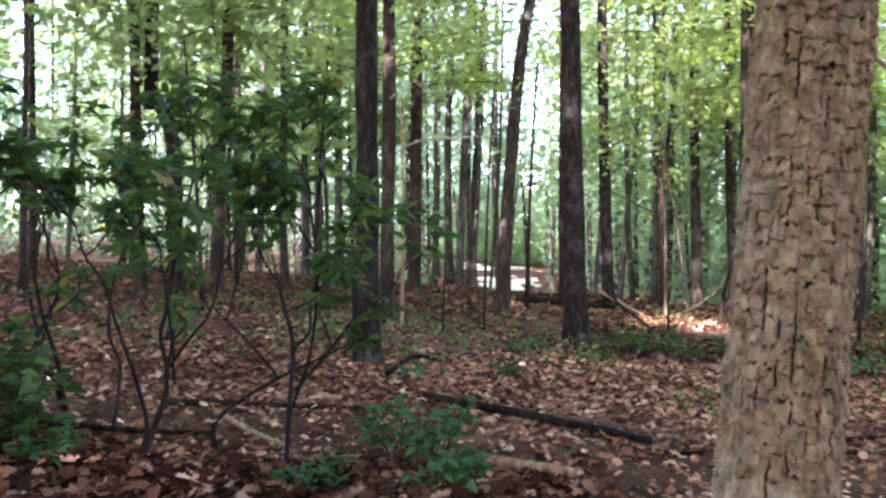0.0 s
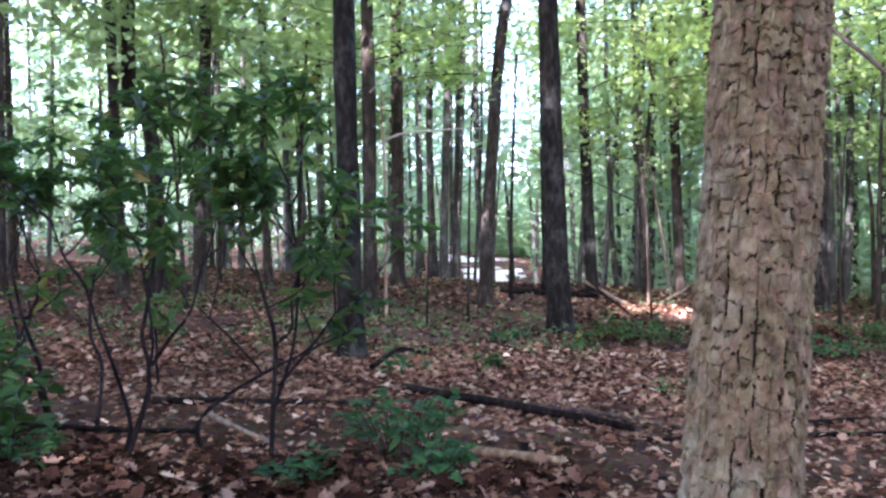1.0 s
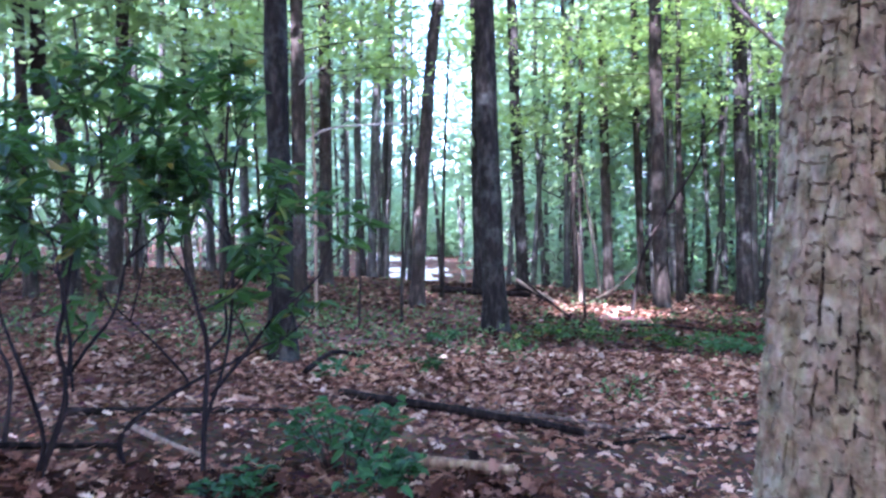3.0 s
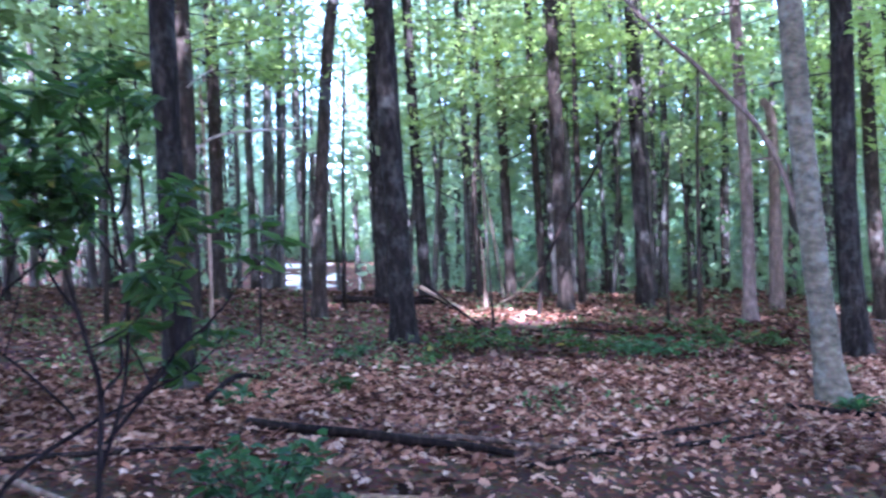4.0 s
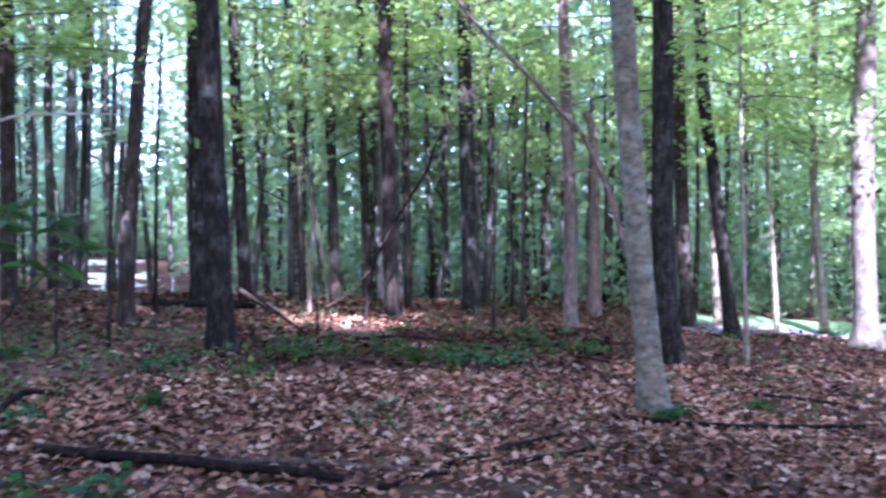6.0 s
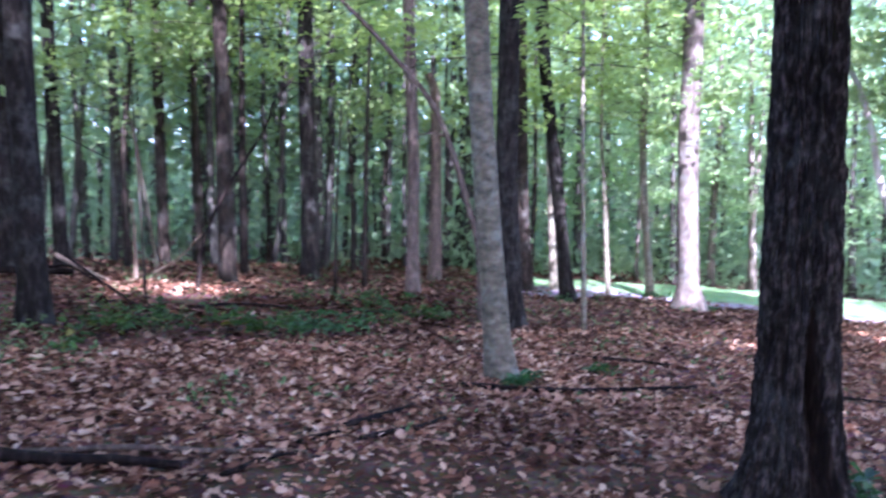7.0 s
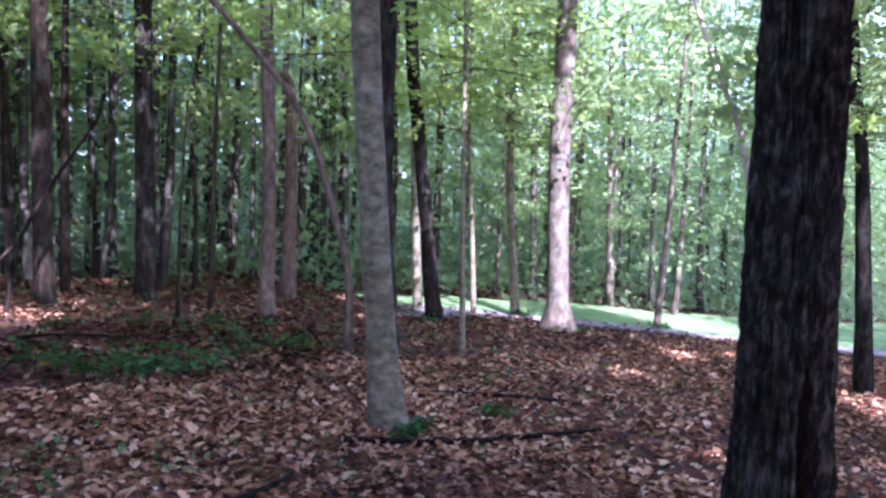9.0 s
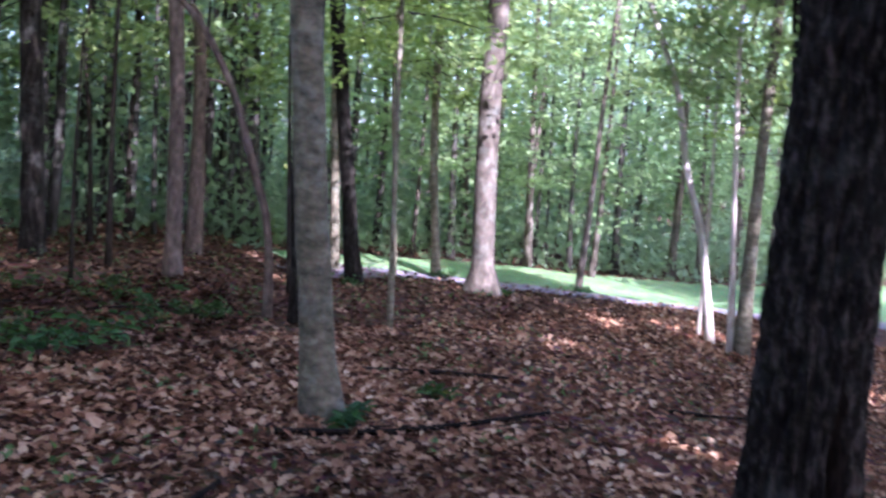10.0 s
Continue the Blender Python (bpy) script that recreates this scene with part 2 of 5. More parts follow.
def thing(name, place, label, category, group="", kind=""):
    ob = new(name)
    ob.empty_display_size = 0.2
    ob.location = place
    return tagged(ob, label, category, group, kind)


def unit(v):
    return v / np.maximum(np.linalg.norm(v, axis=-1, keepdims=True), 1e-9)


def leaves_mesh(name, pos, along, normal, length, width, curl=0.0, rich=False):
    """Leaves at pos: diamonds of two triangles, or, if rich, six-cornered folded blades of four."""
    n = len(pos)
    along = unit(along)
    side = unit(np.cross(along, normal))
    nor = np.cross(side, along)
    L, W = np.reshape(length, (-1, 1)), np.reshape(width, (-1, 1))
    if rich == "lobed":
        c = np.reshape(np.broadcast_to(np.asarray(curl, float), (n,)), (-1, 1))
        edge = ((0.0, 0.0), (0.14, 0.10), (0.26, 0.40), (0.38, 0.20), (0.52, 0.52), (0.66, 0.24), (0.80, 0.36), (1.0, 0.0))
        def at(u, s):
            return pos + along * L * u + side * W * s + nor * (abs(s) * W * 0.35 - L * c * u * u)
        v = np.stack([at(u, s) for u, s in edge] + [at(u, -s) for u, s in edge[1:-1]], 1)
        f = np.array([[0, 1, 2, 3, 4, 5, 6, 7], [7, 13, 12, 11, 10, 9, 8, 0]])
        return mesh_from(name, v.reshape(-1, 3), (np.arange(n)[:, None, None] * 14 + f[None]).reshape(-1, 8), False)
    if not rich:
        v = np.stack([pos, pos + along * L * 0.45 + side * W * 0.5 - nor * L * curl, pos + along * L, pos + along * L * 0.45 - side * W * 0.5 - nor * L * curl], 1)
        f = np.array([[0, 1, 2, 3]])
    else:
        c = np.reshape(np.broadcast_to(np.asarray(curl, float), (n,)), (-1, 1))
        v = np.stack([pos, pos + along * L * 0.3 + side * W * 0.5 + nor * W * 0.22, pos + along * L * 0.72 + side * W * 0.36 + nor * (W * 0.16 - L * c * 0.5),
                      pos + along * L - nor * L * c, pos + along * L * 0.72 - side * W * 0.36 + nor * (W * 0.16 - L * c * 0.5), pos + along * L * 0.3 - side * W * 0.5 + nor * W * 0.22], 1)
        f = np.array([[0, 1, 2, 3], [0, 3, 4, 5]])
    k = v.shape[1]
    faces = (np.arange(n)[:, None, None] * k + f[None]).reshape(-1, 4)
    return mesh_from(name, v.reshape(-1, 3), faces, False)


def resample(path, n):
    """A smooth line through path's points (x, y, z, r) at n even steps."""
    P = np.asarray(path, float)
    if len(P) == 2:
        P = np.stack([P[0], (P[0] + P[1]) / 2, P[1]])
    d = np.r_[0, np.cumsum(np.linalg.norm(np.diff(P[:, :3], axis=0), axis=1))]
    E = np.vstack([2 * P[0] - P[1], P, 2 * P[-1] - P[-2]])
    out = []
    for s in np.linspace(0, d[-1], n):
        i = min(np.searchsorted(d, s, "right") - 1, len(P) - 2)
        t = (s - d[i]) / max(d[i + 1] - d[i], 1e-9)
        a, b, c, e = E[i], E[i + 1], E[i + 2], E[i + 3]
        out.append(0.5 * (2 * b + (c - a) * t + (2 * a - 5 * b + 4 * c - e) * t * t + (3 * b - a - 3 * c + e) * t ** 3))
    return np.array(out)


def tube(path, rings=12, around=8, rough=0.0, scale=6.0, seed=0, cap=True):
    """Vertices and faces of a tapering limb along path (x, y, z, r), with an uneven skin."""
    Q = resample(path, rings)
    c, r = Q[:, :3], np.maximum(Q[:, 3], 0.001)
    t = unit(np.gradient(c, axis=0))
    ref = np.where(np.abs(t[:, 2:3]) > 0.8, np.array([[1.0, 0, 0]]), np.array([[0, 0, 1.0]]))
    u = unit(np.cross(t, ref))
    w = np.cross(t, u)
    a = np.linspace(0, 2 * np.pi, around, endpoint=False)
    ring = u[:, None] * np.cos(a)[None, :, None] + w[:, None] * np.sin(a)[None, :, None]
    rr = np.repeat(r[:, None], around, 1)
    if rough:
        q = (c[:, None] + ring * r[:, None, None]).reshape(-1, 3) * np.array([scale, scale, scale * 0.3])
        rr = rr * (1 + rough * (vnoise(q, seed) + 0.5 * vnoise(q * 2.3, seed + 1)).reshape(rr.shape))
    v = (c[:, None] + ring * rr[..., None]).reshape(-1, 3)
    i, j = np.meshgrid(np.arange(rings - 1), np.arange(around), indexing="ij")
    k = (j + 1) % around
    f = np.stack([i * around + j, (i + 1) * around + j, (i + 1) * around + k, i * around + k], -1).reshape(-1, 4)
    if cap:
        n = len(v)
        v = np.vstack([v, c[0], c[-1]])
        j = np.arange(around)
        k = (j + 1) % around
        lo = np.stack([np.full(around, n), j, k, k], 1)
        hi = np.stack([np.full(around, n + 1), (rings - 1) * around + k, (rings - 1) * around + j, (rings - 1) * around + j], 1)
        f = np.vstack([f, lo[:, [0, 1, 2, 2]], hi[:, [0, 1, 2, 2]]])
    return v, f


def clean(v, f, name, smooth=True):
    """A mesh from vertices and quads, in which a quad with a doubled corner is a triangle."""
    me = bpy.data.meshes.new(name)
    me.from_pydata([tuple(p) for p in v], [], [tuple(dict.fromkeys(int(x) for x in q)) for q in f])
    me.polygons.foreach_set("use_smooth", np.full(len(me.polygons), smooth))
    me.update()
    return me


def join(pieces):
    vs, fs, n = [], [], 0
    for v, f in pieces:
        vs.append(v)
        fs.append(np.asarray(f) + n)
        n += len(v)
    return np.vstack(vs), np.vstack(fs)


# ---- ground ----
def stretched(lo, hi, fine, n_far, reach):
    core = np.arange(lo, hi + 1e-6, fine)
    g = np.geomspace(0.3, reach, n_far)
    return np.r_[(lo - g)[::-1], core, hi + g]


def sheet(name, xs, ys, lift, keep, mat):
    X, Y = np.meshgrid(xs, ys, indexing="ij")
    Z = gz(X, Y) + lift
    v = np.stack([X, Y, Z], -1).reshape(-1, 3)
    i, j = np.meshgrid(np.arange(len(xs) - 1), np.arange(len(ys) - 1), indexing="ij")
    n = len(ys)
    f = np.stack([i * n + j, (i + 1) * n + j, (i + 1) * n + j + 1, i * n + j + 1], -1).reshape(-1, 4)
    if keep is not None:
        mid = v[f].mean(1)
        f = f[keep(mid[:, 0], mid[:, 1])]
        used = np.unique(f)
        idx = np.full(len(v), -1)
        idx[used] = np.arange(len(used))
        v, f = v[used], idx[f]
    return part(name, mesh_from(name, v, f, True), mat)


GROUND = sheet("ground", stretched(-8, 14, 0.12, 40, 900), stretched(-4, 15, 0.12, 40, 900), 0.0, None, FLOOR)
tagged(GROUND, "brown forest floor under fallen leaves", "ground", kind="structure")


def trail_dist(x, y):
    """How far a place lies from the middle of the trodden strip."""
    mid = np.interp(x, [-6, -2.8, -1.2, 0.3, 1.0, 2.2, 3.2, 4.5], [5.1, 5.0, 4.95, 4.85, 4.6, 4.75, 4.4, 3.2])
    return np.abs(y - mid)


def wobble(x, y, s, seed):
    return vnoise(np.stack([x * s, y * s, np.zeros_like(x)], 1), seed)


TRAIL = sheet("trail", np.arange(-7, 5.2, 0.06), np.arange(2.4, 6.4, 0.06), 0.012, lambda x, y: trail_dist(x, y) + 0.14 * wobble(x, y, 2.2, 5) + 0.05 * wobble(x, y, 9, 6) < 0.40, SOIL)
tagged(TRAIL, "bare dark trodden soil strip through leaf litter", "trail", kind="structure")


def lawn_edges(x):
    near = np.interp(x, [9.6, 10.8, 12.2, 12.8, 14.0, 14.8, 18, 40], [11.2, 10.45, 9.5, 8.7, 7.6, 6.8, 5.3, 0.5])
    far = np.interp(x, [9.6, 11.4, 13.7, 14.9, 18, 20, 40], [12.4, 12.1, 11.5, 10.6, 9.2, 8.5, 5.0])
    return near, far


def in_lawn(x, y, grow=0.0):
    a, b = lawn_edges(x)
    return (y > a - grow) & (y < b + grow) & (x > 9.0)


LAWN = sheet("lawn", np.arange(9, 40, 0.2), np.arange(0.4, 16, 0.2), 0.015, lambda x, y: in_lawn(x, y), TURF)
tagged(LAWN, "sunlit mown green lawn beyond the trees", "lawn", kind="structure")
PATHWAY = sheet("path", np.arange(8.0, 40, 0.12), np.arange(-0.5, 16, 0.12), 0.02,
                lambda x, y: (y < lawn_edges(x)[0] + 0.05) & (y > lawn_edges(x)[0] - 0.85 + 0.15 * wobble(x, y, 2.0, 8)) & (x > 8.4), GRAVEL)
tagged(PATHWAY, "grey gravel path beside the lawn", "path", kind="structure")


CLEARING = sheet("clearing", np.arange(-1.4, 3.8, 0.1), np.arange(20.0, 33, 0.1), 0.02, lambda x, y: np.abs(x - 1.2) * 0.7 + 0.9 * wobble(x, y, 0.9, 12) + 0.7 * wobble(x, y, 2.6, 13) < 0.2, DUST)
tagged(CLEARING, "pale sunlit gravel clearing behind the trunks", "clearing", kind="structure")

# ---- trees ----
def trunk_mesh(path, around=20, rings=46, rough=0.10, scale=7.0, seed=0, flare=1.45):
    P = [list(p) for p in path]
    r0 = P[0][3]
    h = P[-1][2]
    base = [P[0][0], P[0][1], -0.15, r0 * flare * 1.15]
    foot = [P[0][0], P[0][1], 0.03, r0 * flare]
    knee = [P[0][0] * 0.7 + P[1][0] * 0.3 if P[1][2] < 1.2 else P[0][0] + (P[1][0] - P[0][0]) * 0.35 / P[1][2],
            P[0][1] + (P[1][1] - P[0][1]) * min(1, 0.35 / max(P[1][2], 0.36)), 0.35, r0 * 1.06]
    v, f = tube([base, foot, knee] + P[1:], rings, around, rough, scale, seed)
    return v, f


def spray(rng, start, az, length, rise, n, lsize, spread=0.30, tilt=0.6):
    """One leafy bough: the twig's line, and the leaves' places, directions and normals."""
    d = np.array([math.sin(az), math.cos(az), rise])
    k = np.linspace(0, 1, 5)[:, None]
    line = start + d * length * k + np.array([0, 0, -1.0]) * (0.12 * length) * k ** 2
    t = 0.14 + 0.86 * rng.random(n) ** 0.7
    c = start + d * length * t[:, None] + np.array([0, 0, -1.0]) * (0.12 * length) * t[:, None] ** 2
    side = np.array([math.cos(az), -math.sin(az), 0.0])
    off = rng.normal(0, 1, n) * spread * length * (0.35 + 0.65 * np.sin(np.pi * np.clip(t, 0.05, 0.95)))
    p = c + side * off[:, None] + np.array([0, 0, 1.0]) * (rng.normal(0, 0.055, n) * length - 0.05 * np.abs(off))[:, None]
    al = d * 0.6 + side * np.sign(off)[:, None] * 0.7 + rng.normal(0, 0.45, (n, 3))
    nm = np.array([0, 0, 1.0]) + rng.normal(0, tilt, (n, 3))
    return line, p, al, nm


def crown_meshes(tag, seed, zlo, zhi, boughs, per, reach, lsize, mat_seed=0, top=None):
    """Shared meshes of a crown: leaves and the twigs that bear them. The trunk stands at the origin."""
    rng = np.random.default_rng(seed)
    ps, als, nms, twigs = [], [], [], []
    for i in range(boughs):
        u = (i + rng.random()) / boughs
        z = zlo + (zhi - zlo) * u
        az = rng.random() * 2 * np.pi
        ln = reach * (0.55 + 0.6 * rng.random()) * (1.0 - 0.45 * u)
        st = np.array([0, 0, z])
        line, p, al, nm = spray(rng, st, az, ln, 0.12 + 0.5 * rng.random(), per, lsize)
        ps.append(p), als.append(al), nms.append(nm)
        r = np.linspace(0.006 + 0.003 * ln, 0.002, 5)
        twigs.append(tube([(*q, w) for q, w in zip(line, r)], 4, 3, cap=False))
    p, al, nm = np.vstack(ps), np.vstack(als), np.vstack(nms)
    L = lsize * rng.uniform(0.7, 1.3, len(p))
    leaves = leaves_mesh(tag + "_leaves", p, al, nm, L, L * 0.62, 0.06)
    v, f = join(twigs)
    return leaves, mesh_from(tag + "_boughs", v, f, True)


def slim_tree(tag, seed, h, r, crown, mat_b, lean=0.0, label="", around=8):
    """Meshes of a slender tree; crown: arguments of crown_meshes."""
    rng = np.random.default_rng(seed)
    pts = [(0, 0, 0, r)]
    for i in range(1, 5):
        pts.append((rng.normal(0, 0.03) * i + lean * i, rng.normal(0, 0.03) * i, h * i / 4, r * (1 - 0.2 * i)))
    v, f = trunk_mesh(pts, around, 14, 0.12, 5.0, seed, 1.3)
    return clean(v, f, tag + "_trunk")


def plant_tree(place, trunk, mat_b, leaves, boughs, mat_l, m=None, label="", group="woodland trees", name="tree"):
    t = thing(name, place, label, "tree", group)
    part("trunk", trunk, mat_b, t)
    if leaves is not None:
        part("crown", leaves, mat_l, t)
        part("bough", boughs, mat_b, t)
    return t


# Standing trees: x, y, thickness, bends of the stem (dx, dy at height), bark, label
OAK = "tall dark furrowed-bark tree rising from leaf litter"
BROWN = "tall straight brown-barked tree rising from leaf litter"
GREY = "smooth grey-barked tree with a mossy foot"
STANDING = [
    (-0.72, 7.25, 0.215, ((0.0, 0.0, 2.8),), BARK_DARK, OAK),
    (1.37, 9.21, 0.250, ((-0.03, 0.0, 1.5), (-0.07, 0.01, 3.4)), BARK_DARK, OAK),
    (-0.76, 9.55, 0.165, ((0.04, 0.0, 3.3),), BARK_BROWN, BROWN),
    (-0.61, 12.6, 0.195, ((0.05, 0.0, 3.8),), BARK_BROWN, BROWN),
    (0.61, 10.83, 0.170, ((0.09, 0.0, 1.45), (0.26, 0.0, 3.37), (0.5, 0.0, 5.5)), BARK_BROWN, "pale brown tree bending to one side, sunlit low down"),
    (1.65, 12.42, 0.215, ((0.0, 0.0, 4.1),), BARK_DARK, OAK),
    (2.36, 12.9, 0.180, ((-0.10, 0.02, 4.3),), BARK_DARK, OAK),
    (3.88, 13.5, 0.165, ((-0.06, 0.02, 4.5),), BARK_BROWN, BROWN),
    (4.5, 13.7, 0.125, ((-0.08, 0.03, 4.2),), BARK_BROWN, BROWN),
    (4.06, 11.54, 0.205, ((-0.03, 0.01, 2.0), (-0.05, 0.03, 4.3)), BARK_BROWN, BROWN),
    (5.49, 12.03, 0.235, ((-0.05, 0.03, 4.6),), BARK_DARK, OAK),
    (6.3, 10.6, 0.175, ((0.0, 0.0, 2.0), (-0.06, 0.04, 4.5)), BARK_WARM, "slim reddish-grey tree among dead stems"),
    (4.30, 6.34, 0.215, ((-0.10, 0.085, 1.5), (-0.165, 0.15, 3.0), (-0.2, 0.19, 5)), BARK_GREY, GREY),
    (6.13, 8.33, 0.260, ((-0.06, 0.05, 1.5), (-0.06, 0.05, 4.0)), BARK_DARK, OAK),
    (8.6, 10.9, 0.215, ((-0.08, 0.08, 3.1),), BARK_BROWN, BROWN),
    (8.77, 10.15, 0.205, ((-0.10, 0.10, 1.3), (-0.2, 0.2, 2.6), (-0.31, 0.32, 4.6)), BARK_DARK, "dark slender tree leaning and gently curved"),
    (10.3, 9.15, 0.330, ((-0.05, 0.05, 2.3), (-0.02, 0.03, 4.7)), BARK_TAN, "pale-barked tree with a flared foot, sunlit"),
    (10.9, 10.4, 0.130, ((-0.10, 0.13, 2.3), (-0.10, 0.12, 5.0)), BARK_GREY, "slim grey-barked tree at the wood's edge"),
    (-3.79, 10.06, 0.135, ((-0.05, -0.02, 3.2),), BARK_BROWN, BROWN),
    (-3.41, 10.25, 0.185, ((-0.05, 0, 2.0), (-0.3, 0, 2.6), (-0.3, 0, 3.4)), BARK_BROWN, "brown tree with a kinked stem"),
    (-3.10, 10.87, 0.165, ((0.06, 0.0, 2.0), (0.17, 0.0, 3.5)), BARK_BROWN, BROWN),
    (-2.31, 11.41, 0.110, ((-0.04, 0, 1.5), (0.0, 0.0, 3.6)), BARK_BROWN, BROWN),
]
for i, (x, y, d, bends, mat, label) in enumerate(STANDING):
    t = thing("tree", (x, y, gz1(x, y)), label, "tree", "standing trees")
    last = bends[-1]
    prev = (0, 0, 0) if len(bends) == 1 else bends[-2]
    gx, gy = (last[0] - prev[0]) / (last[2] - prev[2]), (last[1] - prev[1]) / (last[2] - prev[2])
    up = 15.0
    tip = (last[0] + gx * 4, last[1] + gy * 4, up)
    pts = [(0, 0, 0, d / 2)] + [(bx, by, bz, d / 2 * (1 - 0.035 * bz)) for bx, by, bz in bends] + [(*tip, d * 0.10)]
    v, f = trunk_mesh(pts, 22, 60, 0.09 if mat in (BARK_DARK, BARK_BROWN) else 0.07, 9.0, i * 5, 1.85 if mat is BARK_TAN else 1.38)
    part("trunk", clean(v, f, "trunk"), mat, t)


# The near tree with plated bark
def plated_trunk(place, d, top, lean, seed):
    z = np.r_[np.linspace(-0.1, 0.92, 70, endpoint=False), np.linspace(0.92, 2.0, 400, endpoint=False), np.linspace(2.0, top, 50)]
    a = np.r_[np.linspace(2.9, 6.1, 230, endpoint=False), np.linspace(6.1, 2.9 + 2 * np.pi, 40, endpoint=False)]
    around, rings = len(a), len(z)
    A, Z = np.meshgrid(a, z, indexing="xy")
    r = d / 2 * (1.10 - 0.05 * Z + 0.35 * np.exp(-np.maximum(Z, 0) / 0.25))
    # flaky plates: ragged cells that lift at their lower edge, split by broken upright cracks
    R0 = d / 2

    def skin(sa, sz, k):
        return vnoise(np.stack([(np.cos(A) * R0 * sa).ravel(), (np.sin(A) * R0 * sa).ravel(), (Z * sz).ravel()], 1), seed + k).reshape(A.shape)

    def step(v, edge, wide):
        u = np.clip((v - edge) / wide + 0.5, 0, 1)
        return u * u * (3 - 2 * u)

    def plates(count, row, k, warp, split):
        """Upright columns of shingled plates: how far each stands out, its lifted foot, and the cracks beside it."""
        du = warp * (0.5 * skin(60, 22, k) + 0.3 * skin(190, 120, k + 1) + 0.12 * skin(520, 420, k + 2))
        dv = warp * (0.7 * skin(90, 40, k + 3) + 0.5 * skin(230, 170, k + 4) + 0.25 * skin(560, 420, k + 5))
        U = A / (2 * np.pi) * count + du
        ci = np.floor(U).astype(np.int64)
        cw = np.mod(ci, count)
        zero = cw * 0
        V = Z / row * (0.75 + 0.5 * hash3(cw, zero + 5, zero, seed + k)) + 9 * hash3(cw, zero + 7, zero, seed + k) + dv
        cj = np.floor(V).astype(np.int64)
        u, v = U - ci, V - cj
        rank, lifted = np.where(hash3(cw, cj, zero + 1, seed + k) > 0.5, 1.0, 0.25), hash3(cw, cj, zero + 2, seed + k) < split
        foot = np.where(lifted, (1 - v) ** 2, 0.25)
        rim = np.minimum(u, 1 - u)
        side = (1 - step(rim, 0.06, 0.07)) * (hash3(np.mod(np.floor(U + 0.5).astype(np.int64), count), np.floor(Z / row * 0.9 + 2 * dv).astype(np.int64), zero + 3, seed + k) < 0.3)
        # the dark slot under a lifted foot lies at the top of the plate below
        slot = step(v, 0.9, 0.05) * (hash3(cw, cj + 1, zero + 2, seed + k) < split * 0.75) * step(np.sin(np.pi * u) + 0.5 * skin(150, 90, k + 7), 0.55, 0.25)
        return rank, foot, side, slot

    big, foot, side, slot = plates(24, 0.030, 40, 0.34, 0.7)
    small, sfoot, sside, sslot = plates(37, 0.017, 60, 0.36, 0.35)
    r = r + 0.0034 * big + 0.0052 * foot + 0.0013 * small + 0.0016 * sfoot
    r = r - 0.007 * side - 0.006 * slot - 0.003 * sside - 0.004 * sslot + 0.003 * skin(16, 8, 86) + 0.0005 * skin(380, 300, 87) - 0.006
    # cracks and slots take a dark inner-bark colour that also stands for their shadow
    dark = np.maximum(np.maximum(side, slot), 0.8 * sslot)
    X, Y = np.cos(A) * r + lean[0] * Z, np.sin(A) * r + lean[1] * Z
    v = np.stack([X, Y, Z], -1).reshape(-1, 3)
    i, j = np.meshgrid(np.arange(rings - 1), np.arange(around), indexing="ij")
    k = (j + 1) % around
    f = np.stack([i * around + j, i * around + k, (i + 1) * around + k, (i + 1) * around + j], -1).reshape(-1, 4)
    t = thing("tree", place, "thick tan tree with blocky plated bark and lichen", "tree", "standing trees")
    me = mesh_from("plated_trunk", v, f, False)
    me.materials.append(BARK_PLATE)
    me.materials.append(CREVICE_SHADE)
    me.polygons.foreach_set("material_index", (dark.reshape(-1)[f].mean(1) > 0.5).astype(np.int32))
    part("trunk", me, BARK_PLATE, t)
    return t


plated_trunk((0.489, 1.168, gz1(0.489, 1.168)), 0.168, 3.4, (0.074, 0.0), 21)


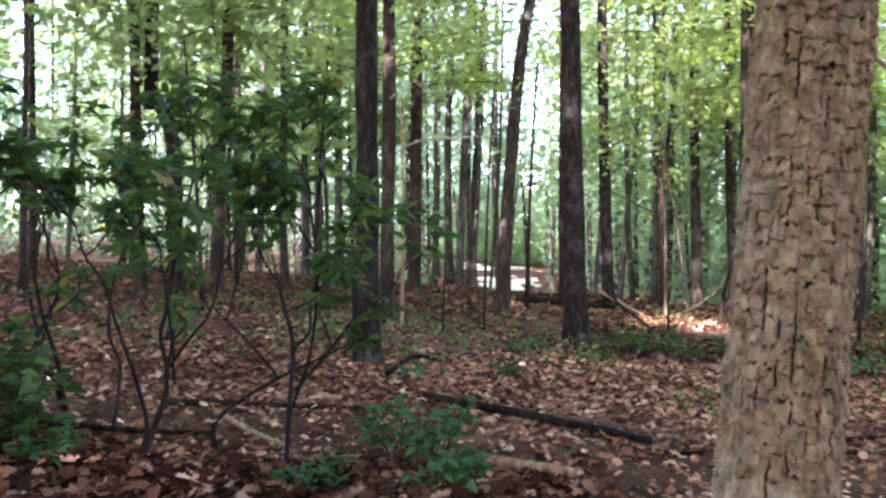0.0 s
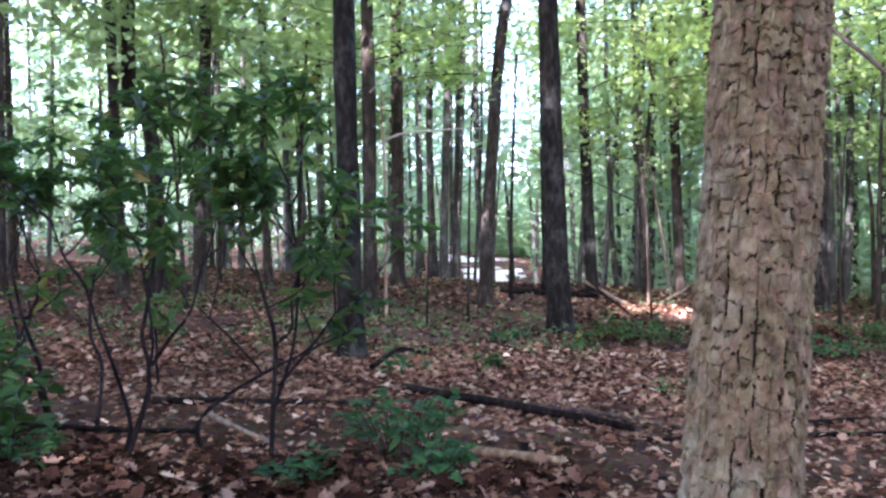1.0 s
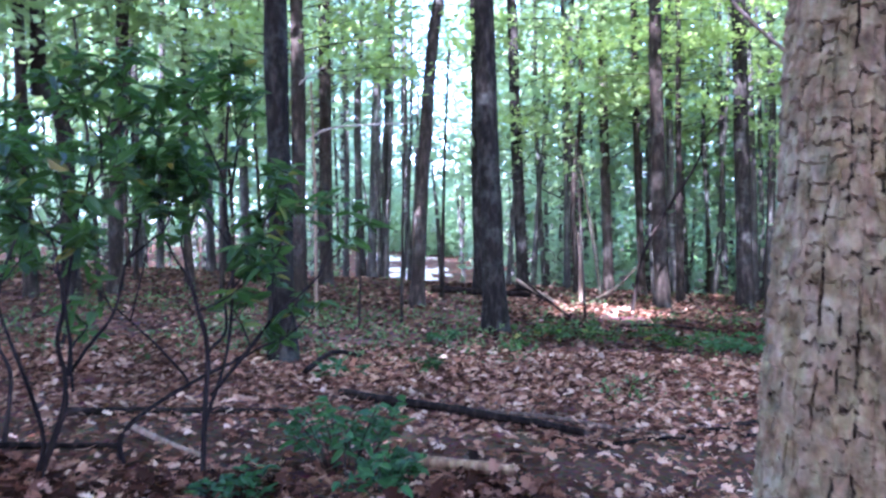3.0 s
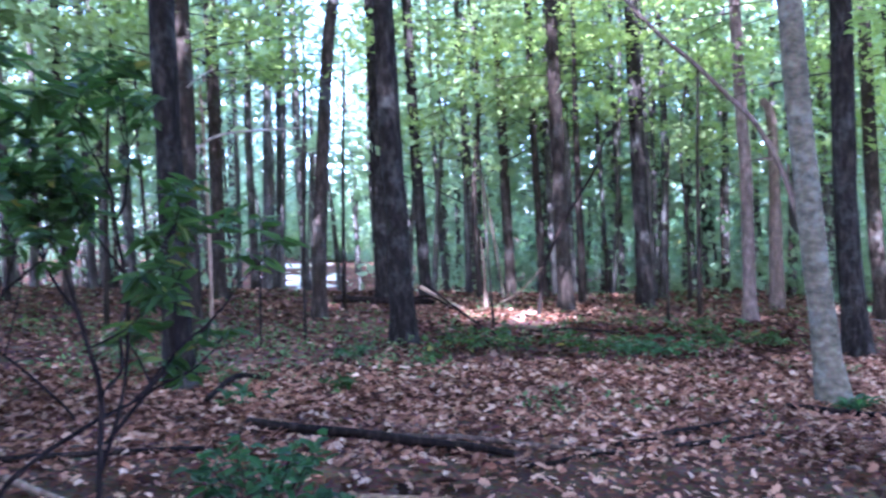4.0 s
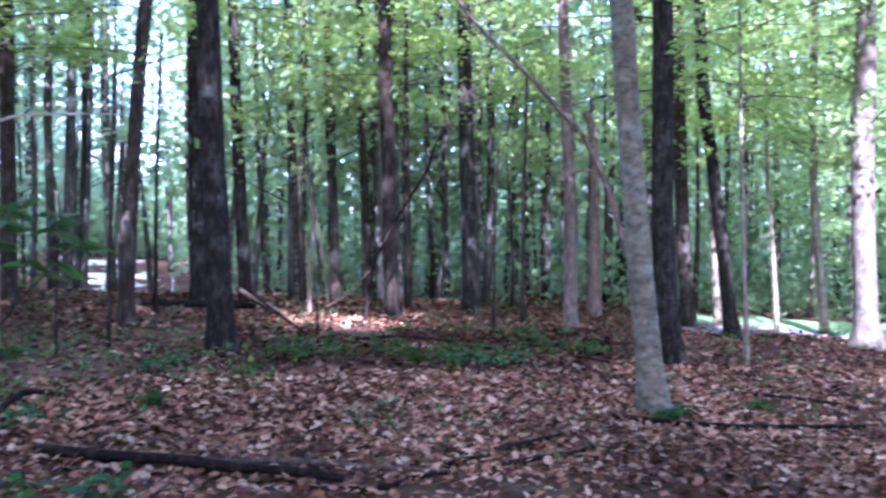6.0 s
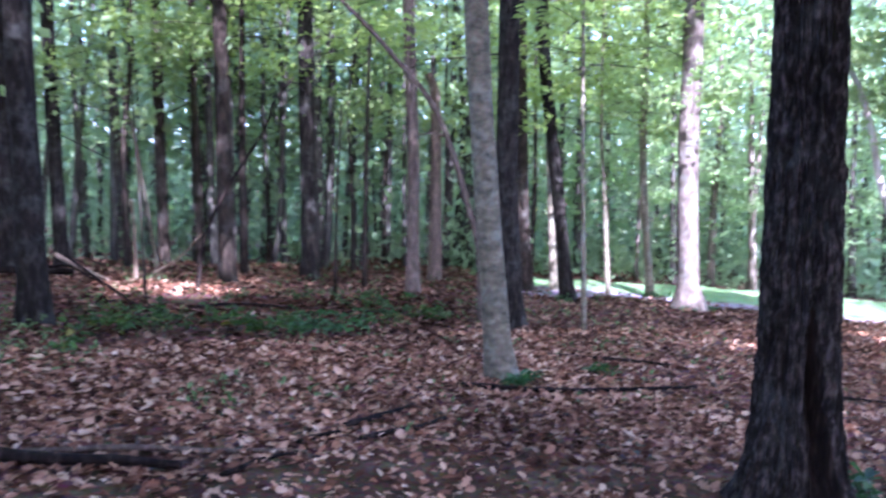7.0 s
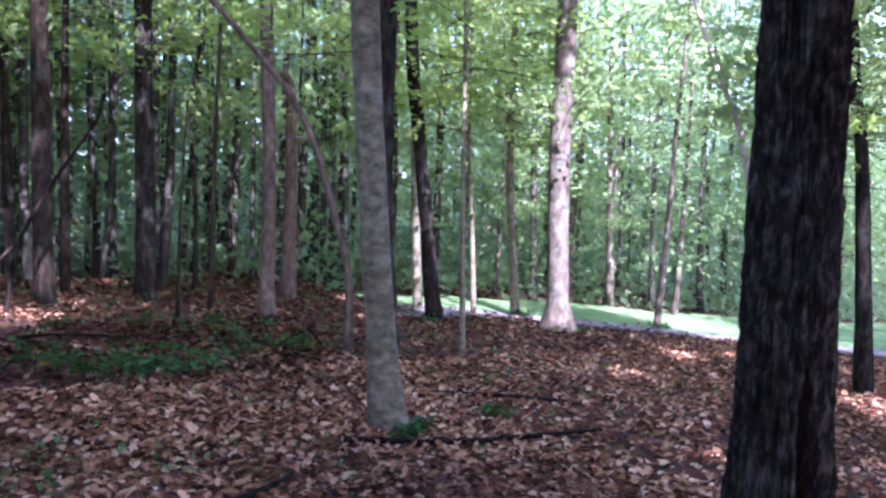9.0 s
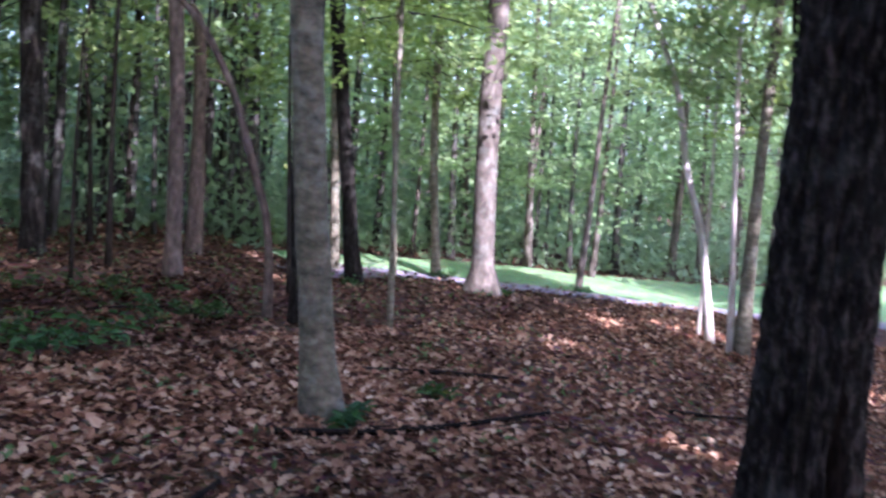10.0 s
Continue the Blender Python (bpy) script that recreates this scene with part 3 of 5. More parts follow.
# The large dark tree with long furrows
def furrowed_trunk(place, d, top, lean, seed):
    z = np.r_[np.linspace(-0.12, 2.8, 300, endpoint=False), np.linspace(2.8, top, 60)]
    around, rings = 190, len(z)
    a = np.linspace(0, 2 * np.pi, around, endpoint=False)
    A, Z = np.meshgrid(a, z, indexing="xy")
    flare = np.exp(-np.maximum(Z, 0) / 0.22)
    lobes = 0.5 + 0.5 * np.cos(A * 4 + 0.8)
    r = d / 2 * (0.81 + 0.5 * np.exp(-np.maximum(Z, 0) / 0.75) + flare * (0.35 + 0.85 * lobes))
    wav = vnoise(np.stack([np.cos(A).ravel() * 2.5, np.sin(A).ravel() * 2.5, Z.ravel() * 1.3], 1), seed).reshape(A.shape)
    w2 = vnoise(np.stack([np.cos(A).ravel() * 9, np.sin(A).ravel() * 9, Z.ravel() * 2.4], 1), seed + 1).reshape(A.shape)
    ridge = np.abs(np.mod(A / (2 * np.pi) * 33 + 1.9 * wav + 1.3 * w2, 1.0) - 0.5) * 2
    fine = vnoise(np.stack([np.cos(A).ravel() * 14, np.sin(A).ravel() * 14, Z.ravel() * 16], 1), seed + 2).reshape(A.shape)
    r = r + 0.03 * np.clip(1.15 - ridge * 1.25, 0, 0.75) + 0.009 * fine + 0.008 * wav
    brk = vnoise(np.stack([np.cos(A).ravel() * 8, np.sin(A).ravel() * 8, Z.ravel() * 11], 1), seed + 5).reshape(A.shape)
    r = r + 0.0045 * np.clip(brk * 4, -1, 1)
    # groove low on the trunk; its faces use the near-black wood colour
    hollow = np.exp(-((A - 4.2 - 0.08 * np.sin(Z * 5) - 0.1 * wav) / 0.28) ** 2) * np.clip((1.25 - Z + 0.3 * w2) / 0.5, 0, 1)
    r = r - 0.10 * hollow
    X, Y = np.cos(A) * r + lean[0] * Z, np.sin(A) * r + lean[1] * Z
    v = np.stack([X, Y, Z], -1).reshape(-1, 3)
    i, j = np.meshgrid(np.arange(rings - 1), np.arange(around), indexing="ij")
    k = (j + 1) % around
    f = np.stack([i * around + j, i * around + k, (i + 1) * around + k, (i + 1) * around + j], -1).reshape(-1, 4)
    t = thing("tree", place, "big dark tree with deep long bark furrows", "tree", "standing trees")
    me = mesh_from("furrowed_trunk", v, f, False)
    me.materials.append(BARK_BLACK)
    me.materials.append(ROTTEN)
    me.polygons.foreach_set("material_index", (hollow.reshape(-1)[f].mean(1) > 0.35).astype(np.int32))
    part("trunk", me, BARK_BLACK, t)
    return t


furrowed_trunk((3.80, 3.46, gz1(3.80, 3.46)), 0.365, 6.0, (0.0, 0.0), 31)


# ---- slender trees, saplings and bent stems ----
def stem(name, base, pts, d, mat, label, category="tree", group="slender trees", around=10, rings=30, rough=0.08, sides=()):
    """A thin stem; pts: (dx, dy, z) from the base up."""
    t = thing(name, (*base, gz1(*base)), label, category, group)
    n = len(pts)
    path = [(0, 0, -0.08, d * 0.62)] + [(px, py, pz, d / 2 * (1 - 0.45 * (i + 1) / n)) for i, (px, py, pz) in enumerate(pts)]
    part("trunk", clean(*tube(path, rings, around, rough, 8.0, int(base[0] * 31) % 97), "stem"), mat, t)
    for s in sides:
        part("limb", clean(*tube(s, 10, 6, 0.08, 9.0, 3), "limb"), mat, t)
    return t


stem("tree", (6.83, 7.9), ((-0.03, 0.04, 2.0), (-0.05, 0.06, 3.7), (-0.1, 0.1, 6)), 0.055, BARK_GREY, "thin grey sapling standing in leaf litter")
stem("tree", (9.95, 10.45), ((-0.05, 0.06, 1.5), (-0.1, 0.12, 2.8), (-0.1, 0.1, 6)), 0.075, BARK_GREY, "thin grey sapling at the path's edge")
stem("tree", (12.8, 8.95), ((0.05, -0.09, 1.6), (0.09, -0.15, 3.3), (0.2, -0.3, 6)), 0.11, BARK_TAN, "thin pale tree leaning over the path's edge")
stem("tree", (10.7, 6.05), ((-0.07, 0.22, 1.25), (-0.15, 0.46, 2.08), (-0.2, 0.64, 2.98), (-0.34, 1.06, 4.1), (-0.6, 1.8, 6.5)), 0.105, BARK_PALE, "slim pale tree bending to one side")
stem("tree", (10.27, 5.68), ((-0.03, 0.05, 0.8), (-0.16, 0.12, 2.2), (-0.22, 0.2, 4.2), (-0.05, 0.1, 7)), 0.08, BARK_PALE, "slim upright pale tree, sun-flecked")
stem("tree", (10.25, 5.55), ((0, 0.02, 1.5), (0.0, 0.0, 4.1), (0.0, 0, 8)), 0.165, BARK_GREY, "grey tree flecked with sunlight")
stem("tree", (10.6, 5.1), ((-0.05, 0.16, 2.6), (-0.10, 0.3, 3.8), (-0.2, 0.6, 8)), 0.185, BARK_DARK, "dark slim tree near the path")
stem("tree", (10.95, 6.3), ((0.02, 0.02, 1.5), (0, 0.1, 3.5), (0.0, 0.3, 6)), 0.05, BARK_PALE, "thin pale sapling, sun-flecked")
stem("tree", (15.4, 10.0), ((0.1, -0.02, 1.2), (0.25, 0, 3), (0.3, 0, 5)), 0.12, BARK_TAN, "pale leaning trunk standing beyond the lawn")
stem("tree", (14.6, 10.95), ((-0.05, 0.1, 2.5), (-0.1, 0.15, 5)), 0.15, BARK_TAN, "pale trunk standing beyond the lawn")
stem("tree", (9.2, 10.9), ((-0.1, 0.1, 3.0), (-0.15, 0.15, 6)), 0.12, BARK_GREY, "grey sunlit stem beside a dark tree")
stem("tree", (4.65, 12.4), ((0.0, 0.0, 3.0), (0.05, 0, 6)), 0.11, BARK_BROWN, "slim brown tree standing behind")
stem("tree", (3.6, 12.9), ((-0.25, 0.0, 1.6), (-0.5, 0, 2.9)), 0.06, BARK_GREY, "thin dead leaning stem")
stem("snag", (7.72, 12.1), ((0.02, 0, 1.5), (0.0, 0, 2.9), (-0.12, 0.05, 3.25)), 0.22, BARK_WARM, "dead trunk broken off high up", "dead tree")
stem("tree", (5.91, 8.63), ((0.00, -0.00, 0.50), (-0.04, 0.03, 1.00), (-0.11, 0.09, 1.30), (-0.15, 0.13, 1.50), (-0.24, 0.20, 1.90), (-0.31, 0.26, 2.15), (-0.38, 0.32, 2.35), (-0.50, 0.42, 2.62), (-0.67, 0.55, 2.86), (-0.96, 0.80, 3.30), (-1.23, 1.02, 3.65), (-1.58, 1.31, 4.20), (-1.93, 1.60, 5.00)), 0.085, BARK_WARM,
     "bent pale tree arching far over to one side", rings=44, sides=([(-0.30, 0.25, 2.13, 0.016), (-0.45, 0.36, 2.16, 0.010), (-0.60, 0.48, 2.12, 0.005)],))
stem("snag", (3.42, 10.9), ((0.14, 0.0, 0.7), (0.45, -0.02, 1.3), (0.88, -0.05, 1.95), (0.98, -0.05, 2.25), (1.25, -0.06, 2.58)), 0.048, ROTTEN, "thin dark dead sapling leaning against a trunk", "dead sapling")
stem("snag", (2.95, 11.7), ((0.0, 0.0, 0.55), (-0.03, 0, 1.0)), 0.055, DEAD, "short pale broken stem in a sun patch", "dead sapling")
stem("snag", (-0.58, 9.5), ((0.02, 0, 1.4), (0.0, 0, 2.6)), 0.04, DEAD, "thin pale dead stem beside a tree", "dead sapling")

for bx, by, h, d, lx in ((0.35, 9.3, 2.6, 0.04, 0.1), (-0.1, 8.9, 1.1, 0.03, 0.05), (2.6, 10.1, 2.2, 0.03, -0.1), (5.0, 10.4, 2.4, 0.04, 0.1), (7.1, 9.6, 2.8, 0.05, -0.15), (-1.7, 10.1, 3.2, 0.06, 0.2),
                         (-2.7, 9.0, 3.0, 0.05, -0.2), (-4.9, 9.4, 4.0, 0.08, 0.1), (5.9, 11.2, 3.6, 0.07, 0.1), (1.0, 11.6, 3.4, 0.06, 0.15)):
    stem("sapling", (bx, by), ((lx * 0.4, 0.02, h * 0.5), (lx, 0.0, h)), d, BARK_BROWN, "thin bare sapling in the undergrowth", "sapling", "bare saplings", 6, 10)

# ---- leafy understory ----
UNDER = [crown_meshes("under%d" % i, 40 + i, 1.7 + 0.25 * (i % 3), 5.4, 20, 80, 1.6, 0.12) for i in range(6)]
UNDER_TRUNKS = [slim_tree("under%d" % i, 60 + i, 6.0, 0.035 + 0.006 * (i % 3), None, BARK_BROWN) for i in range(6)]
UNDER_AT = [(-3.2, 12.2), (3.2, 12.9), (6.7, 12.9), (-1.6, 13.2), (-5.6, 11.0), (4.9, 14.3), (9.0, 13.6), (-6.4, 8.2), (7.9, 13.9), (-3.9, 14.4), (10.4, 12.8), (-7.2, 10.3),
            (6.0, 14.6), (-2.4, 15.6), (5.3, 16.2), (-5.4, 13.6), (8.4, 15.3)]
rng = np.random.default_rng(11)
for i, (x, y) in enumerate(UNDER_AT):
    k = i % 6
    lv, bg = UNDER[k]
    t = plant_tree((x, y, gz1(x, y)), UNDER_TRUNKS[(i * 5) % 6], BARK_BROWN, lv, bg, LEAF_UNDER, label="slender understory tree with layered light green leaves", group="understory trees")
    s = rng.uniform(0.85, 1.2)
    t.rotation_euler, t.scale = (0, 0, rng.random() * 6.28), (s, s, s)

# flat leafy sprays that hang before the trunks
SPRAY = []
for i in range(5):
    g = np.random.default_rng(300 + i)
    ps, als, nms, twigs = [], [], [], []
    for k in range(17):
        z = 2.35 + 3.4 * ((k + g.random()) / 17) ** 0.8
        line, p, al, nm = spray(g, np.array([0, 0, z]), k * 2.4 + g.normal(0, 0.4), g.uniform(0.9, 1.9), g.uniform(0.02, 0.28), 95, 0.08, 0.26, 0.32)
        ps.append(p), als.append(al), nms.append(nm)
        twigs.append(tube([(*q, w) for q, w in zip(line, np.linspace(0.010, 0.002, 5))], 5, 4, cap=False))
    p = np.vstack(ps)
    L = 0.095 * g.uniform(0.6, 1.3, len(p))
    SPRAY.append((leaves_mesh("spray_leaves", p, np.vstack(als), np.vstack(nms), L, L * 0.58, 0.06, True), mesh_from("spray_boughs", *join(twigs), True)))
SPRAY_ON = ((4.06, 11.54), (2.36, 12.9), (-0.61, 12.6), (6.13, 8.33), (8.77, 10.15), (6.83, 7.9), (9.95, 10.45), (5.49, 12.03), (-2.31, 11.41), (-3.79, 10.06), (10.9, 10.4), (3.88, 13.5), (4.65, 12.4), (8.6, 10.9), (-0.76, 9.55), (10.6, 5.1), (0.61, 10.83), (6.3, 10.6))
stands = [o for o in scene.objects if o.get("group") in ("standing trees", "slender trees")]
g = np.random.default_rng(19)
for i, (x, y) in enumerate(SPRAY_ON):
    o = min(stands, key=lambda q: math.hypot(q.location.x - x, q.location.y - y))
    k = g.uniform(0.9, 1.2)
    for name, me, mat in (("crown", SPRAY[i % 5][0], LEAF_SPRAY), ("bough", SPRAY[i % 5][1], BARK_BROWN)):
        c = part(name, me, mat, o)
        c.rotation_euler, c.scale, c.location = (0, 0, i * 2.1), (k, k, k), (0, 0, g.uniform(-0.1, 0.5))

# trees along the far side of the lawn, leafy in layers nearly to the ground, and a few on its near side
EDGE = []
for i in range(4):
    g = np.random.default_rng(400 + i)
    ps, als, nms, twigs = [], [], [], []
    for k in range(26):
        z = 1.3 + 0.25 * (i % 2) + 6.2 * ((k + g.random()) / 26)
        line, p, al, nm = spray(g, np.array([0, 0, z]), k * 2.4 + g.normal(0, 0.4), g.uniform(0.9, 2.3), g.uniform(0.0, 0.3), 95, 0.12, 0.30, 0.38)
        ps.append(p), als.append(al), nms.append(nm)
        twigs.append(tube([(*q, w) for q, w in zip(line, np.linspace(0.012, 0.003, 5))], 4, 3, cap=False))
    p = np.vstack(ps)
    L = 0.14 * g.uniform(0.6, 1.3, len(p))
    EDGE.append((leaves_mesh("edge_leaves", p, np.vstack(als), np.vstack(nms), L, L * 0.6, 0.06), mesh_from("edge_boughs", *join(twigs), True)))
EDGE_TRUNKS = [slim_tree("edge%d" % i, 160 + i, 8.5, 0.05 + 0.02 * i, None, BARK_TAN, 0.06 * (i - 1), "", 10) for i in range(3)]
EDGE_AT = [(12.7, 12.3), (13.5, 12.0), (14.1, 11.6), (14.8, 11.2), (15.6, 10.6), (18.5, 9.6), (19.4, 9.3), (16.9, 10.2), (21.0, 9.0), (22.6, 8.6), (24.4, 8.4), (26.5, 7.9), (29.0, 7.4),
           (13.2, 13.6), (15.2, 12.9), (17.6, 12.0), (20.2, 11.2), (23.2, 10.6), (26.8, 10.2), (32, 7.0), (16.8, 3.6), (14.6, 3.0), (19.8, 3.0)]
g = np.random.default_rng(29)
for i, (x, y) in enumerate(EDGE_AT):
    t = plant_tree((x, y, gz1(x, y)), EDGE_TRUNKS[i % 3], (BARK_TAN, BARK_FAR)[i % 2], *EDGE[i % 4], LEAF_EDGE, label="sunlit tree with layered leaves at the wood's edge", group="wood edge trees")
    k = g.uniform(0.85, 1.15)
    t.rotation_euler, t.scale = (0, 0, g.random() * 6.28), (k, k, k)

# dead side branches
t3 = [o for o in scene.objects if o.get("group") == "standing trees"][2]
# paler bark than the other dead wood, in place of sunlight on these limbs
part("limb", clean(*tube([(0.06, 0, 1.90, 0.016), (0.36, -0.03, 2.07, 0.013), (0.95, -0.03, 2.12, 0.010), (1.33, 0.0, 2.13, 0.006)], 16, 6, 0.1, 9, 4), "limb"), BARK_PALE, t3, "thin pale dead branch")
part("limb", clean(*tube([(0.02, -0.05, 2.52, 0.012), (0.16, -0.1, 2.64, 0.009), (0.34, -0.1, 2.74, 0.005)], 8, 6, 0.1, 9, 4), "limb"), BARK_PALE, t3, "thin pale dead branch")

# low leafy boughs on the standing trees
LOW_BOUGHS = {2: 0.9, 3: 1.1, 6: 0.8, 16: 1.0, 17: 1.0, 18: 1.0, 19: 1.1, 20: 1.0, 21: 1.1}
stands = [o for o in scene.objects if o.get("group") == "standing trees"]
for i, s in LOW_BOUGHS.items():
    lv, bg = UNDER[(i * 7) % 6]
    for name, me, mat in (("crown", lv, LEAF_UNDER), ("bough", bg, BARK_BROWN)):
        o = part(name, me, mat, stands[i])
        o.rotation_euler, o.scale, o.location = (0, 0, i * 2.4), (s, s, s), (0, 0, 0.35)

# leafy tops of the slim trees at the wood's edge
slim = [o for o in scene.objects if o.get("group") == "slender trees" and o.location.x > 10 and o.location.y < 9.5]
for i, o in enumerate(slim):
    lv, bg = UNDER[(i * 5 + 2) % 6]
    for name, me, mat in (("crown", lv, LEAF_EDGE), ("bough", bg, BARK_BROWN)):
        c = part(name, me, mat, o)
        c.rotation_euler, c.scale, c.location = (0, 0, i * 1.9), (0.85, 0.85, 0.9), (0, 0, 0.9)

# ---- the wood behind ----
def sky_gap(x, y, margin):
    """The opening between the trunks through which the sky shows."""
    return (x > 1.2 + 0.071 * (y - 16) - margin) & (x < 2.05 + 0.146 * (y - 16) + margin) & (y > 14)


FAR = [crown_meshes("far%d" % i, 80 + i, (1.2, 2.4, 3.6, 1.6)[i % 4], 10.5, 33, 43, 2.5, 0.20) for i in range(8)]
FAR_TRUNKS = [slim_tree("far%d" % i, 90 + i, 11.5, 0.045 + 0.014 * (i % 4), None, BARK_BROWN, 0.05 * ((i % 3) - 1), "", 10) for i in range(8)]
placed = []
rng = np.random.default_rng(23)
tries = 0
while len(placed) < 160 and tries < 6000:
    tries += 1
    az, dist = radians(rng.uniform(-50, 92)), 13.5 + 34 * rng.random() ** 1.25
    x, y = dist * math.sin(az), dist * math.cos(az)
    if in_lawn(np.array([x]), np.array([y]), 1.2)[0] or (x > 8.5 and y < lawn_edges(np.array([x]))[0][0] and y > 2.5 and x < 40) or y < 13.2 and x < 9:
        continue
    deg = math.degrees(az)
    if sky_gap(x, y, 0.5) or (deg < -4 and dist > 18 and rng.random() < 0.4) or (-28 < deg < -20 and dist > 17 and rng.random() < 0.6) or (x > 12 and dist > 20 and rng.random() < (0.65 if deg > 50 else 0.35)):
        continue
    if -0.5 < x < 2.7 and 16.0 < y < 34:
        continue
    if any((x - a) ** 2 + (y - b) ** 2 < (1.1 + 0.02 * dist) ** 2 for a, b in placed):
        continue
    placed.append((x, y))
    k = len(placed) % 8
    # crowns beyond here take the leaf colour lightened for sun
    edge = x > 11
    lv, bg = FAR[k]
    t = thing("tree", (x, y, gz1(x, y) - 0.05), "tall woodland tree with a sunlit green crown" if edge else "slender woodland tree in the shaded wood behind", "tree", "woodland trees")
    part("trunk", FAR_TRUNKS[(len(placed) * 3) % 8], BARK_FAR, t)
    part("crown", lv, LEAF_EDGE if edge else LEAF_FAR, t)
    part("bough", bg, BARK_BROWN, t)
    s = rng.uniform(0.85, 1.25)
    t.rotation_euler, t.scale = (0, 0, rng.random() * 6.28), (s, s, s)


# bare thin stems that stand close together in the wood behind
g = np.random.default_rng(67)
n, stems = 0, []
while n < 150:
    az, dist = radians(g.uniform(-42, 62)), 13.6 + (6 * g.random() if n < 70 else 6 + 18 * g.random())
    x, y = dist * math.sin(az), dist * math.cos(az)
    if y < 13.4 and x < 8 or x > 8 and y < lawn_edges(np.array([x]))[1][0] + 0.8 or (sky_gap(x, y, 0.0) and g.random() < 0.8) or (az < -0.05 and g.random() < 0.5) or (-0.5 < x < 2.7 and y > 20):
        continue
    n += 1
    h, r, lx, ly = g.uniform(9, 14), g.uniform(0.025, 0.07), g.normal(0, 0.35), g.normal(0, 0.35)
    v, f = tube([(0, 0, -0.1, r * 1.3), (0.3 * lx + g.normal(0, 0.08), 0.3 * ly, 3.0, r), (lx, ly, h, r * 0.4)], 8, 6, 0.1, 4.0, n, cap=False)
    if n <= 70:
        t = thing("tree", (x, y, gz1(x, y)), "slender grey stem crowded in the wood behind", "tree", "woodland trees")
        part("trunk", mesh_from("slender_stem", v, f, True), BARK_FAR, t)
        for k in range(2):
            z, a = g.uniform(1.2, 3.6), g.random() * 6.28
            u = z / 3.0
            part("limb", mesh_from("side_limb", *tube([(0.3 * lx * u, 0.3 * ly * u, z, 0.011), (0.3 * lx * u + 0.3 * math.cos(a), 0.3 * ly * u + 0.3 * math.sin(a), z + 0.16, 0.008), (0.3 * lx * u + 0.7 * math.cos(a), 0.3 * ly * u + 0.7 * math.sin(a), z + 0.3, 0.003)], 6, 4, cap=False), True), BARK_FAR, t)
    else:
        stems.append((v + np.array([x, y, gz1(x, y)]), f))
for _ in range(16):
    y, h = g.uniform(14.5, 20), g.uniform(2.2, 4.2)
    x, r, lx = g.uniform(-0.3, 0.16 * y + 0.6), g.uniform(0.018, 0.05), g.normal(0, 0.25)
    v, f = tube([(x, y, gz1(x, y) - 0.1, r * 1.3), (x + 0.4 * lx, y, gz1(x, y) + 0.5 * h, r), (x + lx, y, gz1(x, y) + h, r * 0.3)], 7, 6, 0.1, 4.0, 3, cap=False)
    stems.append((v, f))
tagged(part("far_stems", mesh_from("far_stems", *join(stems), True), BARK_FAR), "slender grey stems crowded in the distant wood", "tree stems", kind="stuff")


def cloud(n, rng, az0, az1, d0, d1, z0, z1, lsize):
    az, d = np.radians(rng.uniform(az0, az1, n)), rng.uniform(d0, d1, n)
    x, y = d * np.sin(az), d * np.cos(az)
    z = z0 + (z1 - z0) * rng.random(n) ** 1.3
    q = np.stack([x * 0.4, y * 0.4, z * 1.3], 1)
    keep = vnoise(q, 77) + 0.5 * vnoise(q * 2.1, 78) > np.where((az > 0.14) & (az < 0.66), -0.3, np.where(az < -0.05, 0.04, -0.03))
    keep &= ~((np.degrees(az) > -28) & (np.degrees(az) < -19) & (z > 3.0) & (rng.random(n) < 0.9))
    keep &= ~(sky_gap(x, y, 0.0) & (z > 1.6 + 0.045 * d) & (z < 1.2 + 0.21 * d) & (rng.random(n) < 0.45))
    x, y, z = x[keep], y[keep], z[keep]
    p = np.stack([x, y, z + gz(x, y)], 1)
    m = len(p)
    L = lsize * rng.uniform(0.7, 1.3, m)
    return p, rng.normal(0, 1, (m, 3)), np.array([0, 0, 1.0]) + rng.normal(0, 0.8, (m, 3)), L


rng = np.random.default_rng(5)
p, al, nm, L = cloud(26000, rng, -3, 16, 33, 42, 0, 3.4, 0.26)
tagged(part("distant_bushes", leaves_mesh("distant_bushes", p, al, nm, L, L * 0.65, 0.05), LEAF_FAR), "distant green bushes below the open sky", "bushes", kind="stuff")
p, al, nm, L = cloud(62000, rng, -58, 90, 42, 60, 0, 15.0, 0.40)
tagged(part("far_woods", leaves_mesh("far_woods", p, al, nm, L, L * 0.7, 0.05), LEAF_FAR), "distant green woodland closing the view", "woodland", kind="stuff")
# low belt closing the view; its dark leaf colour stands for dim woods
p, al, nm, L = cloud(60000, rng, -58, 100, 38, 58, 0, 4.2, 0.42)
tagged(part("far_thicket", leaves_mesh("far_thicket", p, al, nm, L, L * 0.7, 0.05), LEAF_SHRUB), "distant thicket under the far trees, coloured dark for dimness", "thicket", kind="stuff")
# low growth between the far trunks
p, al, nm, L = cloud(250000, rng, -50, 75, 15.0, 36, 0.0, 7.0, 0.17)
k = ~((p[:, 0] > -0.5) & (p[:, 0] < 2.9) & (p[:, 1] > 15.5) & (p[:, 1] < 34) & (p[:, 2] - gz(p[:, 0], p[:, 1]) < 1.7)) & ((p[:, 2] - gz(p[:, 0], p[:, 1]) > 2.0) | (rng.random(len(p)) < np.where(p[:, 0] > 0.2 * p[:, 1], 0.85, 0.5))) & ~in_lawn(p[:, 0], p[:, 1], 0.6) & ~((p[:, 0] > 8.5) & (p[:, 1] < lawn_edges(p[:, 0])[0]))
